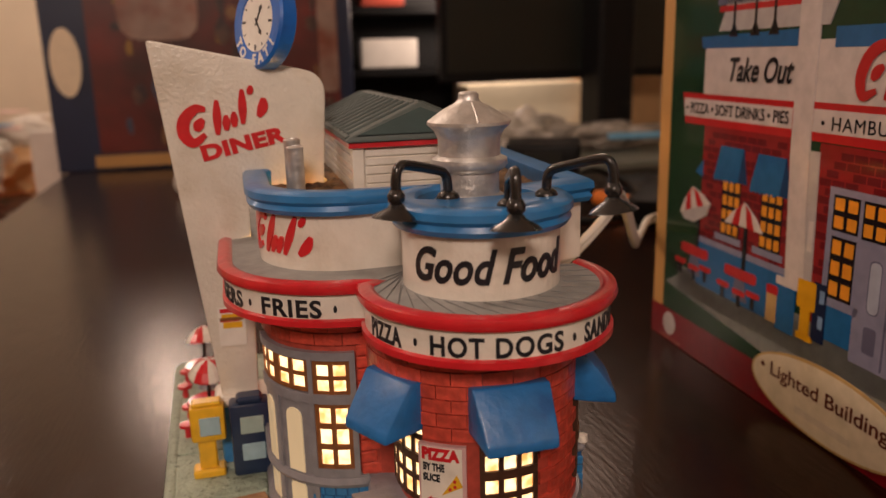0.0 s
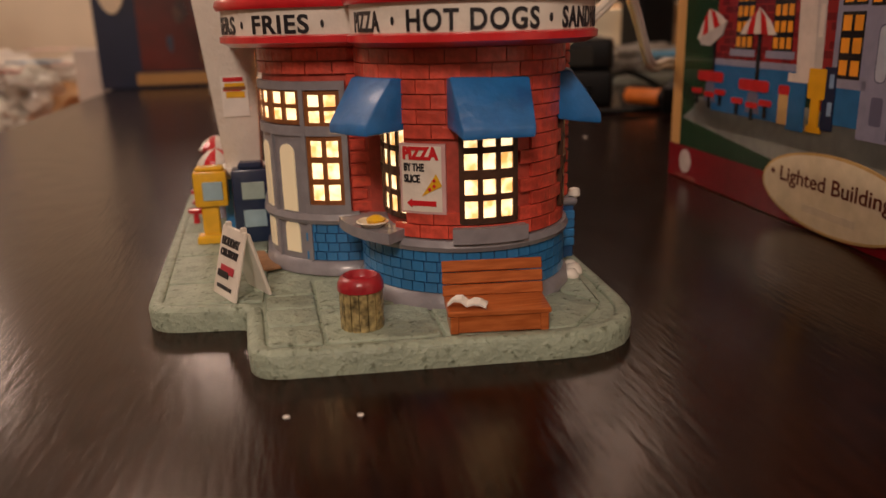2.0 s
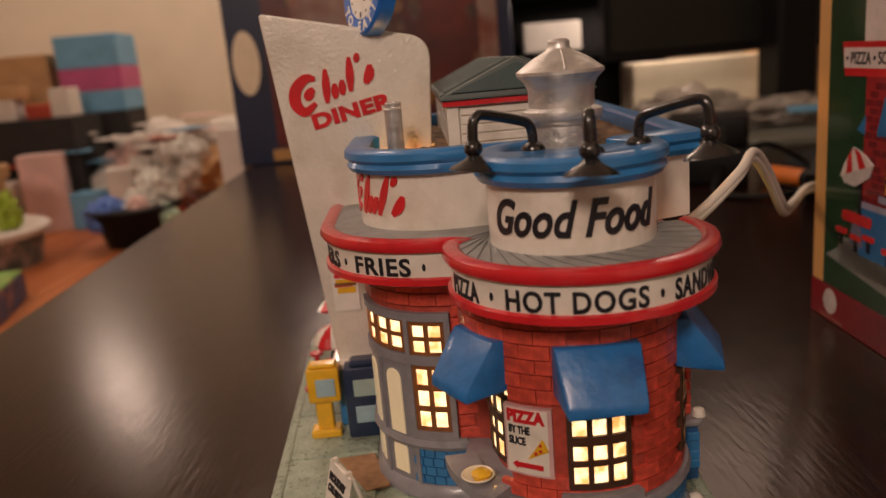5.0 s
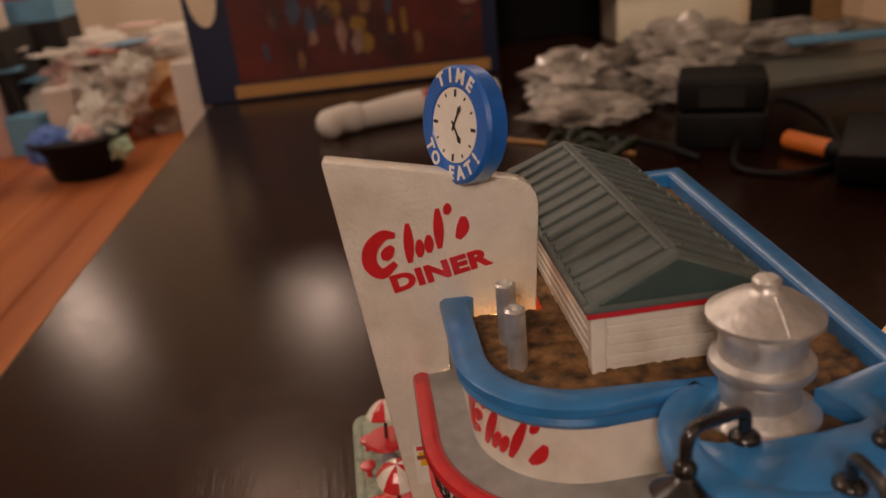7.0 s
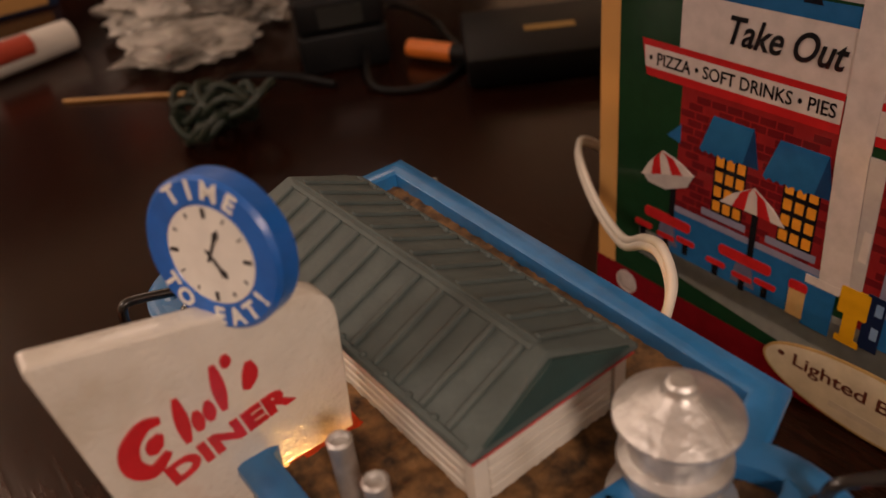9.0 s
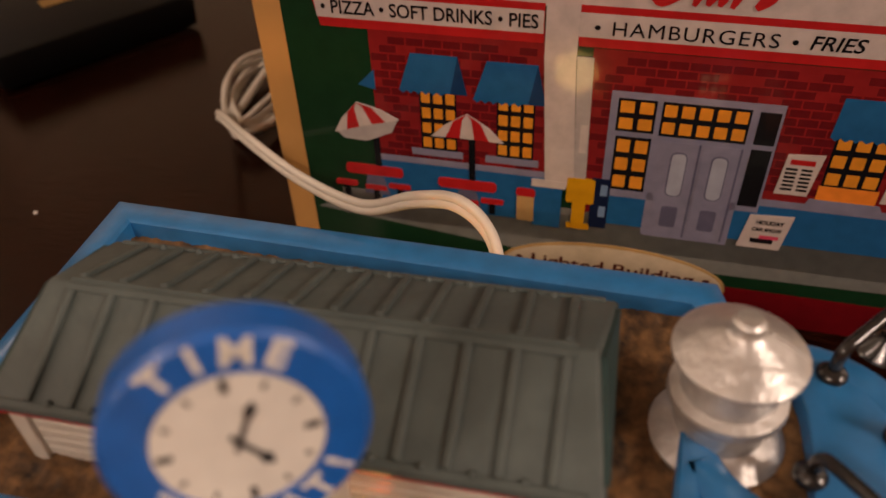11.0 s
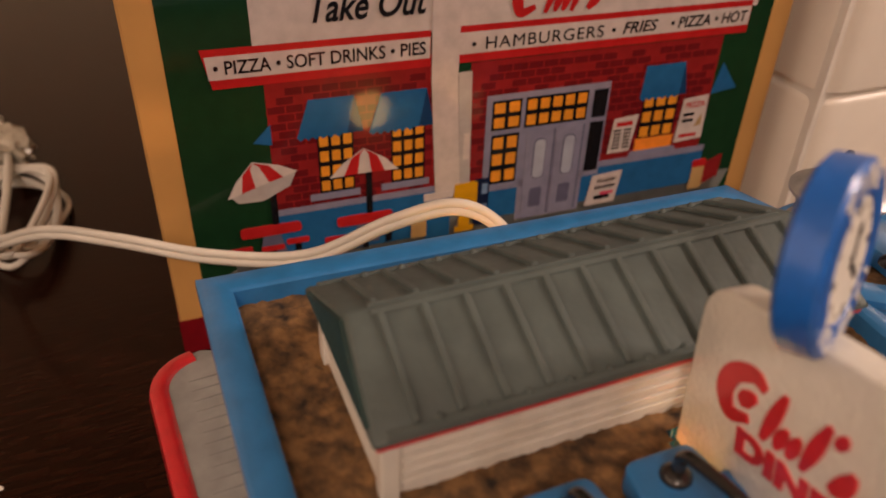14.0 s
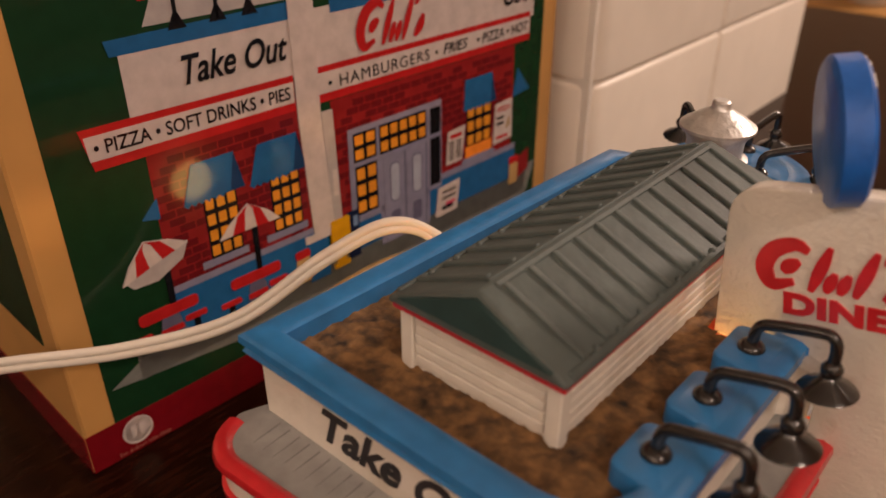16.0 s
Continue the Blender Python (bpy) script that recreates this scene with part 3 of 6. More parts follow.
for side in (1, -1):
    for k in range(12):
        y = SY0 + 0.010 + (SY1 - SY0 - 0.020) * k / 11
        x = SX0 if side == 1 else SX1
        m = pose(x, y, SZ + 0.0014, 0, 0, 0 if side == 1 else 180) @ pose(0, 0, 0, 0, -math.degrees(slope), 0)
        part("roof_rib", place(box_bm(0.0022, run - 0.0022, -0.0009, 0.0009, -0.0010, 0.0011, 0.0005, 2), m), M_ROOF, diner)
    m = pose(SX0 if side == 1 else SX1, (SY0 + SY1) / 2, SZ + 0.0014, 0, 0, 0 if side == 1 else 180) @ pose(0, 0, 0, 0, -math.degrees(slope), 0)
    part("ridge_strip", place(box_bm(run - 0.0024, run - 0.0006, -(SY1 - SY0) / 2 + 0.008, (SY1 - SY0) / 2 - 0.008, -0.0006, 0.0005, 0.0003), m), M_ROOF, diner)
    for k in range(11):
        part("eave_bead", place(lathe([(0.0010, -0.0004), (0.0009, 0.0003), (0.0005, 0.0007), (0.0001, 0.0008)], 10), m @ pose(0.0022, (k - 5) * (SY1 - SY0 - 0.020) / 11, 0.0004)), M_ROOF, diner, "", 50)
    part("eave_strip", place(box_bm(0.0003, 0.0022, -(SY1 - SY0) / 2 + 0.003, (SY1 - SY0) / 2 - 0.003, -0.0006, 0.0006, 0.0003), m), M_ROOF, diner)
for y, s, IN in ((SY0, 1, INS), (SY1, -1, INN)):
    bm = bmesh.new()
    q = lambda fx, fz: (SM + fx, y + s * (IN * fz / (SR - SZ) - 0.0008), SZ + 0.0016 + fz)
    tri_o = [q(-0.0235, 0.0012), q(0.0235, 0.0012), q(0, 0.0100)]
    vs = [bm.verts.new(p) for p in tri_o] + [bm.verts.new((p[0], p[1] + s * 0.0012, p[2])) for p in tri_o]
    for f in ((0, 1, 2), (5, 4, 3), (0, 3, 4, 1), (1, 4, 5, 2), (2, 5, 3, 0)):
        bm.faces.new([vs[i] for i in f])
    part("gable_panel", bm, M_ROOFG, diner, "dark green gable panel")

# tall sign fin with clock
FM = pose(-0.0305, 0.1402, 0, 0, 0, -2.5)


def fin_bm():
    pts = rounded([(0.0, 0.186, 0.0022), (0.0672, 0.1715, 0.009), (0.0640, 0.126, 0.0), (0.0335, 0.126, 0.0), (0.0305, 0.038, 0.0), (0.0155, 0.038, 0.0)])
    bm = bmesh.new()
    f = bm.faces.new([bm.verts.new((x, 0, z)) for x, z in pts])
    up = bmesh.ops.extrude_face_region(bm, geom=[f])
    bmesh.ops.translate(bm, verts=[w for w in up["geom"] if isinstance(w, bmesh.types.BMVert)], vec=(0, 0.0075, 0))
    bmesh.ops.bevel(bm, geom=[e for e in bm.edges], offset=0.0006, segments=2, affect="EDGES", profile=0.5)
    return place(bm, FM)


fin = part("sign_fin", fin_bm(), M_FIN, diner, "tall white slanted sign fin", 45)
strokes(0.037, 0.0125, lambda q: place(q, FM @ pose(0.0275, -0.0002, 0.1505) @ pose(0, 0, 0, 90, 0, 0) @ pose(0, 0, 0, 0, 0, 21)), M_RED, fin)
part("lettering", place(fitted(lettering("DINER", 0.0080, 0.00042, 0.0, 0.0003, 1.05), 0.034), FM @ pose(0.0340, -0.0002, 0.1425) @ pose(0, 0, 0, 90, 0, 0) @ pose(0, 0, 0, 0, 0, 11.5)), M_RED, fin, "red painted letters")
BACK = FM @ pose(0, 0.0077, 0) @ pose(0, 0, 0, 0, 0, 180)
strokes(0.037, 0.0125, lambda q: place(q, BACK @ pose(-0.0375, 0, 0.1510) @ pose(0, 0, 0, 90, 0, 0) @ pose(0, 0, 0, 0, 0, 14)), M_RED, fin)
part("lettering", place(fitted(lettering("DINER", 0.0080, 0.00042, 0.0, 0.0003, 1.05), 0.034), BACK @ pose(-0.0300, 0, 0.1450) @ pose(0, 0, 0, 90, 0, 0) @ pose(0, 0, 0, 0, 0, 12)), M_RED, fin, "red painted letters")
part("fin_pedestal", box_bm(-0.017, 0.004, 0.137, 0.152, 0.0075, 0.0345, 0.0008), M_TILE, diner)
part("pedestal_cap", box_bm(-0.0185, 0.005, 0.1355, 0.1535, 0.0340, 0.0385, 0.0012), M_WHITE, diner)
pm = FM @ pose(0.0222, -0.0003, 0.0692) @ pose(0, 0, 0, 90, 0, 0)
poster = part("burger_poster", place(box_bm(-0.0055, 0.0055, -0.0085, 0.0085, 0.0, 0.0004), pm), M_PAPER, fin, "small painted burger picture")
for nm, b, mm in (("poster_bun", (-0.0036, 0.0042, -0.0006, 0.0020), M_YELLOW), ("poster_patty", (-0.0047, 0.0047, 0.0026, 0.0040), M_FRAME), ("poster_title", (-0.0045, 0.0040, 0.0062, 0.0080), M_RED), ("poster_bun", (-0.0040, 0.0044, 0.0041, 0.0056), M_YELLOW), ("poster_sauce", (-0.0046, 0.0030, 0.0022, 0.0026), M_RED)):
    part(nm, place(box_bm(b[0], b[1], b[2], b[3], 0.0004, 0.0007, 0.0001), pm), mm, poster)

CM = upright(0.0146, 0.1418, 0.1914, 208) @ pose(0, 0, 0, -9, 0, 0) @ Matrix.Diagonal((1.02, 1.02, 0.84, 1))
clock = part("clock", place(lathe([(0.0001, -0.0048), (0.0165, -0.0048), (0.0178, -0.0036), (0.0178, 0.0032), (0.0168, 0.0044), (0.0118, 0.0044), (0.0114, 0.0038), (0.0001, 0.0038)], 48), CM), M_CLOCK, diner, "round blue clock on the fin", 40)
part("clock_face", place(lathe([(0.0001, 0.0036), (0.0113, 0.0036), (0.0113, 0.0041), (0.0001, 0.0041)], 40), CM), M_PAPER, clock, "cream clock face")
for k in range(12):
    a = radians(30 * k)
    s = 0.0011 if k % 3 == 0 else 0.00055
    bm = box_bm(-s * 0.42, s * 0.42, -s, s, 0.0, 0.0002)
    part("hour_mark", place(bm, CM @ pose(0.0097 * math.sin(a), 0.0097 * math.cos(a), 0.0041, 0, 0, -30 * k)), M_INK, clock)
for ang, ln, w in ((25, 0.0070, 0.0008), (142, 0.0062, 0.0009)):
    bm = bmesh.new()
    out = [(-0.0003, -0.0016), (0.0003, -0.0016), (0.0003, ln * 0.55), (w, ln * 0.8), (0, ln), (-w, ln * 0.8), (-0.0003, ln * 0.55)]
    f = bm.faces.new([bm.verts.new((x, y, 0.0042)) for x, y in out])
    up = bmesh.ops.extrude_face_region(bm, geom=[f])
    bmesh.ops.translate(bm, verts=[w2 for w2 in up["geom"] if isinstance(w2, bmesh.types.BMVert)], vec=(0, 0, 0.0003))
    part("clock_hand", place(bm, CM @ pose(0, 0, 0, 0, 0, -ang)), M_INK, clock)
for word, mid, up_ in (("TIME", 90, 1), ("TO EAT!", -90, -1)):
    n = len(word)
    for i, ch in enumerate(word):
        if ch == " ":
            continue
        step = 20 if up_ == 1 else 19
        a = mid - up_ * (i - (n - 1) / 2) * step
        rr = 0.0130 if up_ == 1 else 0.0162
        m = CM @ pose(rr * math.cos(radians(a)), rr * math.sin(radians(a)), 0.0044, 0, 0, a - 90 if up_ == 1 else a + 90)
        part("letter", place(lettering(ch, 0.0056, 0.0002, 0, 0.0002), m), M_PAPER, clock)

# ventilator and pipes
part("ventilator_seam", tube([(0.0745, 0.0600, 0.1622), (0.0742, 0.0555, 0.1596), (0.0738, 0.0510, 0.1564)], 0.0005, 6), M_SILVER, diner, "raised casting seam", 50)
part("ventilator", lathe([(0.0150, 0.1250), (0.0150, 0.1290), (0.0125, 0.1310), (0.0100, 0.1325), (0.0098, 0.1395), (0.0118, 0.1405), (0.0128, 0.1420), (0.0126, 0.1440),
                          (0.0104, 0.1450), (0.0104, 0.1505), (0.0115, 0.1530), (0.0138, 0.1552), (0.0138, 0.1562), (0.0085, 0.1600), (0.0042, 0.1622), (0.0034, 0.1632),
                          (0.0034, 0.1648), (0.0026, 0.1656), (0.0001, 0.1658)], 40, None, (0.0745, 0.0645, 0)), M_SILVER, diner, "silver painted roof ventilator", 40)
for x, y, h in ((0.0200, 0.1160, 0.1478), (0.0200, 0.1015, 0.1465)):
    part("vent_pipe", lathe([(0.0030, 0.125), (0.0030, h - 0.0010), (0.0032, h), (0.0024, h + 0.0006), (0.0020, h - 0.001), (0.0001, h - 0.001)], 20, None, (x, y, 0)), M_SILVER, diner, "short silver roof pipe", 40)


def gooseneck(x, y, z, yaw, reach=0.0198):
    """A black lamp: flange, bent arm, ball and shallow shade; yaw degrees is its outward way."""
    m = pose(x, y, z, 0, 0, yaw)
    k = reach / 0.0198
    bend = [(0, 0, 0), (0.0002, 0, 0.0052), (0.0014 * k, 0, 0.0077), (0.0045 * k, 0, 0.0091), (0.0150 * k, 0, 0.0119), (0.0182 * k, 0, 0.0117), (0.0195 * k, 0, 0.0092), (reach, 0, 0.0035)]
    arm = part("gooseneck_lamp", place(tube(smooth_path(bend, 5), 0.00155, 10), m), M_BLACK, diner, "black bent sign lamp", 50)
    part("flange", place(lathe([(0.0036, -0.0006), (0.0036, 0.0006), (0.0030, 0.0014), (0.0018, 0.0022), (0.0001, 0.0022)], 20), m), M_BLACK, arm, "", 40)
    part("ball", place(lathe([(0.0001, 0.0072), (0.0017, 0.0068), (0.0027, 0.0052), (0.0026, 0.0036), (0.0016, 0.0024), (0.0001, 0.0022)], 20), m @ pose(reach, 0, -0.0015)), M_BLACK, arm, "", 50)
    part("shade", place(lathe([(0.0001, 0.0030), (0.0020, 0.0026), (0.0028, 0.0014), (0.0066, -0.0008), (0.0074, -0.0018), (0.0064, -0.0016), (0.0022, 0.0004), (0.0001, 0.0006)], 24), m @ pose(reach, 0, -0.0015, 0, -8, 0)), M_BLACK, arm, "", 40)


for x, y, a, r in ((0.0622, 0.0470, -150, 0.0215), (0.0752, 0.0270, -104, 0.0185), (0.0915, 0.0385, -46, 0.0215)):
    gooseneck(x, y, 0.1343, a, r)
for y in (0.2090, 0.1835, 0.1575):
    gooseneck(0.0190, y, 0.1346, 180)

# painted words
part("lettering", wrap(fitted(lettering("Good Food", 0.0145, 0.00035, 0.32, 0.0003, 1.02), 0.0535), D, RD + 0.0002, -97, 0.1125), M_INK, diner, "black painted script words")
strokes(0.034, 0.0135, lambda q: wrap(q, W, RW + 0.0002, -149, 0.1122), M_RED, diner)
RF, RG = RK - 0.0014, RW + OR - 0.0014
for s, c, r, a, w in (("PIZZA", K, RF, -157.5, 0.0155), ("\u2022", K, RF, -138.6, 0.0012), ("HOT DOGS", K, RF, -102.8, 0.0395), ("\u2022", K, RF, -68.2, 0.0012),
                      ("SANDWICHES", K, RF, -33.5, 0.0390), ("HAMBURGERS", W, RG, -186, 0.0560), ("\u2022", W, RG, -144.2, 0.0012), ("FRIES", W, RG, -122.5, 0.0222),
                      ("\u2022", W, RG, -102.5, 0.0012)):
    part("lettering", wrap(fitted(lettering(s, 0.0082, 0.00022, 0, 0.0002, 1.12), w), c, r, a, 0.0952), M_INK, diner, "black painted menu word")
part("lettering", place(lettering("Take Out", 0.0150, 0.00035, 0.3, 0.0003), upright(0.0700, 0.2392, 0.1120, 90)), M_INK, diner, "black painted script words")
# ---- the box that it came in ----
BM = Matrix(((-0.0370, 0, -0.99932, 0.252), (-0.99932, 0, 0.0370, 0.249), (0, 1, 0, 0), (0, 0, 0, 1)))   # u along the front, v up, out to the viewer
carton = thing("packaging_box", "printed cardboard packaging box with a picture of the diner", "box")
BL, BH, BD = 0.324, 0.30, 0.17
part("body", place(box_bm(0, BL, 0, BH, -BD, 0, 0.001), BM), M_KRAFT, carton, "tan cardboard sides")
PM = {}


def ink(name, color, rough=0.22):
    if name not in PM:
        PM[name] = mat("print_" + name, color, rough, grain=0.10, scale=140, coat=0.42, bump=0.06, bscale=25)
        b = PM[name].node_tree.nodes["Principled BSDF"]
        b.inputs["Specular IOR Level"].default_value, b.inputs["Coat Roughness"].default_value = 0.12, 0.06
    return PM[name]



def flat(name, pts, color, lift, parent=None, soft=0.0):
    """One flat printed area on the box front, lift steps of 0.05 mm proud."""
    bm = bmesh.new()
    z = lift * 0.00006
    out = rounded([(x, y, soft) for x, y in pts], 4) if soft else pts
    f = bm.faces.new([bm.verts.new((x, y, 0.0)) for x, y in out])
    up = bmesh.ops.extrude_face_region(bm, geom=[f])
    bmesh.ops.translate(bm, verts=[w for w in up["geom"] if isinstance(w, bmesh.types.BMVert)], vec=(0, 0, z))
    return part(name, place(bm, BM), color, parent or carton)


def rect(name, u0, u1, v0, v1, color, lift, parent=None, soft=0.0):
    return flat(name, [(u0, v0), (u1, v0), (u1, v1), (u0, v1)], color, lift, parent, soft)


K = dict(green=ink("green", (0.0078, 0.0351, 0.01404)), dark=ink("dark", (0.00624, 0.00936, 0.0078)), red=ink("red", (0.4056, 0.0156, 0.01716)), maroon=ink("maroon", (0.156, 0.00468, 0.00936)),
         white=ink("white", (0.5148, 0.4524, 0.4368)), brick=ink("brick", (0.2106, 0.01404, 0.0156)), brickd=ink("brick_dark", (0.1092, 0.0078, 0.01092)), blue=ink("blue", (0.0156, 0.1014, 0.2652)),
         blued=ink("blue_dark", (0.00936, 0.039, 0.117)), lilac=ink("lilac", (0.2028, 0.2028, 0.2964)), lilacd=ink("lilac_dark", (0.1014, 0.1014, 0.1638)), black=ink("black", (0.0078, 0.0078, 0.01014)),
         amber=ink("amber", (0.663, 0.2574, 0.0234)), yellow=ink("yellow", (0.5616, 0.2808, 0.0078)), grey=ink("grey", (0.1716, 0.1794, 0.1716)), cream=ink("cream", (0.5616, 0.4836, 0.3588)),
         navy=ink("navy", (0.0078, 0.01404, 0.0429)), tan=ink("tan", (0.4368, 0.2808, 0.117)), pink=ink("pink", (0.39, 0.3588, 0.3588)))
front = rect("front_print", 0.0135, 0.3105, 0.020, BH - 0.004, K["green"], 2)
rect("bottom_band", 0.0, BL, 0.0005, 0.021, K["maroon"], 3)
rect("ground_print", 0.030, 0.300, 0.036, 0.052, K["grey"], 4, front)
flat("ground_print", [(0.016, 0.038), (0.13, 0.026), (0.30, 0.030), (0.31, 0.055), (0.05, 0.056)], K["grey"], 4, front)
rect("wall_print", 0.0515, 0.130, 0.070, 0.142, K["brick"], 5, front)
rect("wall_print", 0.1455, 0.284, 0.055, 0.136, K["brick"], 5, front)
rng = random.Random(4)
for u0, u1, v0, v1 in ((0.052, 0.129, 0.0745, 0.137), (0.147, 0.283, 0.078, 0.134)):
    j = 0
    v = v0
    while v < v1 - 0.003:
        u = u0 + (0.004 if j % 2 else 0.0)
        while u < u1 - 0.007:
            if rng.random() < 0.80:
                rect("brick_print", u, u + 0.0072, v, v + 0.0032, K["brickd"], 6, front)
            u += 0.0080
        v += 0.0040
        j += 1
rect("dado_print", 0.0505, 0.135, 0.046, 0.0715, K["blue"], 7, front)
rect("dado_print", 0.212, 0.288, 0.050, 0.0705, K["blue"], 7, front)
rect("dado_print", 0.158, 0.176, 0.050, 0.066, K["blue"], 7, front)
rect("dado_cap_print", 0.0495, 0.130, 0.0712, 0.0745, K["lilac"], 8, front)
rect("dado_cap_print", 0.212, 0.288, 0.0700, 0.0735, K["lilac"], 8, front)
rect("upper_wall_print", 0.0485, 0.128, 0.152, 0.180, K["white"], 5, front)
rect("upper_wall_print", 0.139, 0.300, 0.150, 0.180, K["white"], 5, front)
flat("parapet_print", [(0.0440, 0.1835), (0.0452, 0.1775), (0.128, 0.1775), (0.128, 0.1850)], K["blue"], 7, front)
rect("parapet_print", 0.149, 0.302, 0.1765, 0.185, K["blue"], 7, front)
flat("roof_print", [(0.060, 0.186), (0.128, 0.186), (0.128, 0.206), (0.070, 0.206)], K["pink"], 4, front)
rect("roof_trim_print", 0.060, 0.128, 0.1955, 0.1985, K["red"], 5, front)
rect("roof_print", 0.058, 0.29, 0.1990, 0.222, K["lilacd"], 4, front)
for u in (0.074, 0.092, 0.107):
    rect("lamp_print", u - 0.0008, u + 0.0008, 0.184, 0.200, K["black"], 9, front)
    flat("lamp_print", [(u - 0.004, 0.183), (u + 0.004, 0.183), (u + 0.001, 0.189), (u - 0.001, 0.189)], K["black"], 9, front)
# menu bands
for a, b, c, d in ((0.0275, 0.1255, 0.0308, 0.1535), (0.1373, 0.297, 0.1395, 0.1515)):
    flat("band_print", [(c, 0.1365), (b, 0.1365), (b, 0.1530), (a, 0.1535)], K["red"], 8, front)
    flat("band_print", [(c - 0.001, 0.1405), (b - 0.0003, 0.1405), (b - 0.0003, 0.1500), (a + 0.0015, 0.1505)], K["white"], 9, front)


def words(text, u, v, size, color, bold=0.0001, shear=0.0, spacing=1.0, lift=12, tilt=0.0, fit_to=None):
    bm = lettering(text, size, bold, shear, 0.00002, spacing)
    if fit_to:
        xs = [w.co.x for w in bm.verts]
        k = fit_to / (max(xs) - min(xs))
        place(bm, Matrix.Diagonal((k, 1, 1, 1)))
    return part("printed_text", place(bm, BM @ pose(u, v, lift * 0.00006, 0, 0, tilt)), color, front)


words("\u2022 PIZZA \u2022 SOFT DRINKS \u2022 PIES", 0.0775, 0.1426, 0.0082, K["black"], fit_to=0.091)
words("\u2022 HAMBURGERS \u2022", 0.182, 0.1420, 0.0082, K["black"], 0.0, spacing=1.12, fit_to=0.074)
words("FRIES", 0.232, 0.1425, 0.0078, K["black"], shear=0.2, fit_to=0.019)
words("\u2022 PIZZA \u2022 HOT", 0.272, 0.1425, 0.0078, K["black"], shear=0.1, fit_to=0.045)
words("Take Out", 0.0965, 0.1610, 0.0165, K["black"], 0.0003, 0.3, fit_to=0.051)
words("Good", 0.286, 0.1600, 0.0150, K["black"], 0.0003, 0.3, fit_to=0.032)
strokes(0.046, 0.021, lambda q: place(q, BM @ pose(0.185, 0.156, 0.0008)), K["red"], front, 0.00002)


def panes(u0, u1, v0, v1, cols, rows, tone="amber", lift=10):
    rect("window_print", u0, u1, v0, v1, K["black"], lift - 1, front)
    du, dv = (u1 - u0) / cols, (v1 - v0) / rows
    for i in range(cols):
        for j in range(rows):
            rect("pane_print", u0 + du * (i + 0.14), u0 + du * (i + 0.86), v0 + dv * (j + 0.16), v0 + dv * (j + 0.84), K[tone], lift, front, 0.0005)


def awning_print(u0, u1, v0, v1, lean=-0.006, h=0.0175):
    flat("awning_print", [(u0 + lean, v0), (u1 + lean * 0.6, v0), (u1, v1), (u0, v1)], K["blue"], 12, front)
    flat("awning_print", [(u1 + lean * 0.6, v0), (u1 + 0.004, v0), (u1, v1)], K["blued"], 12, front)
    for k in range(6):
        w = (u1 - u0) / 6
        flat("awning_print", [(u0 + lean + k * w, v0 + 0.0002), (u0 + lean + (k + 0.5) * w, v0 - 0.0014), (u0 + lean + (k + 1) * w, v0 + 0.0002)], K["blue"], 12, front)


for u in (0.0725, 0.1070):
    panes(u, u + 0.0165, 0.0800, 0.1105, 3, 4)
    rect("sill_print", u - 0.005, u + 0.019, 0.0765, 0.0800, K["lilac"], 10, front)
awning_print(0.0695, 0.0900, 0.1095, 0.1272)
awning_print(0.1025, 0.1240, 0.1080, 0.1265)
flat("awning_print", [(0.0445, 0.110), (0.0525, 0.108), (0.0525, 0.118)], K["blue"], 6, front)
awning_print(0.2410, 0.2640, 0.1065, 0.1240, -0.001)
flat("awning_print", [(0.284, 0.104), (0.300, 0.106), (0.288, 0.121)], K["blue"], 6, front)
panes(0.2425, 0.2640, 0.0830, 0.1085, 3, 3)
rect("counter_print", 0.2420, 0.2650, 0.0765, 0.0835, ink("counter", (0.80, 0.24, 0.03)), 10, front)
flat("counter_print", [(0.238, 0.0715), (0.270, 0.0715), (0.267, 0.0765), (0.240, 0.0765)], K["lilac"], 11, front)
# door
rect("door_frame_print", 0.1545, 0.2215, 0.066, 0.1185, K["lilac"], 9, front)
rect("door_frame_print", 0.1745, 0.2120, 0.046, 0.070, K["lilac"], 9, front)
panes(0.1575, 0.1730, 0.1000, 0.1155, 2, 2, lift=12)
panes(0.1580, 0.1728, 0.0700, 0.0975, 2, 3, lift=12)
panes(0.1752, 0.2095, 0.0995, 0.1155, 5, 2, lift=12)
rect("side_light_print", 0.2125, 0.2205, 0.1000, 0.1150, K["black"], 12, front)
rect("side_light_print", 0.2125, 0.2205, 0.0690, 0.0975, K["black"], 12, front)
for u in (0.1775, 0.1940):
    rect("door_print", u, u + 0.0152, 0.0475, 0.0970, K["lilac"], 12, front)
    rect("door_edge_print", u + 0.0148, u + 0.0156, 0.0475, 0.0970, K["lilacd"], 13, front)
    rect("door_glass_print", u + 0.0042, u + 0.0112, 0.0695, 0.0925, K["lilacd"], 13, front, 0.0033)
    rect("door_glass_print", u + 0.0048, u + 0.0108, 0.0700, 0.0918, ink("door_glass", (0.33, 0.36, 0.46)), 14, front, 0.0029)
    rect("door_panel_print", u + 0.0042, u + 0.0112, 0.0525, 0.0640, K["lilacd"], 13, front, 0.0015)
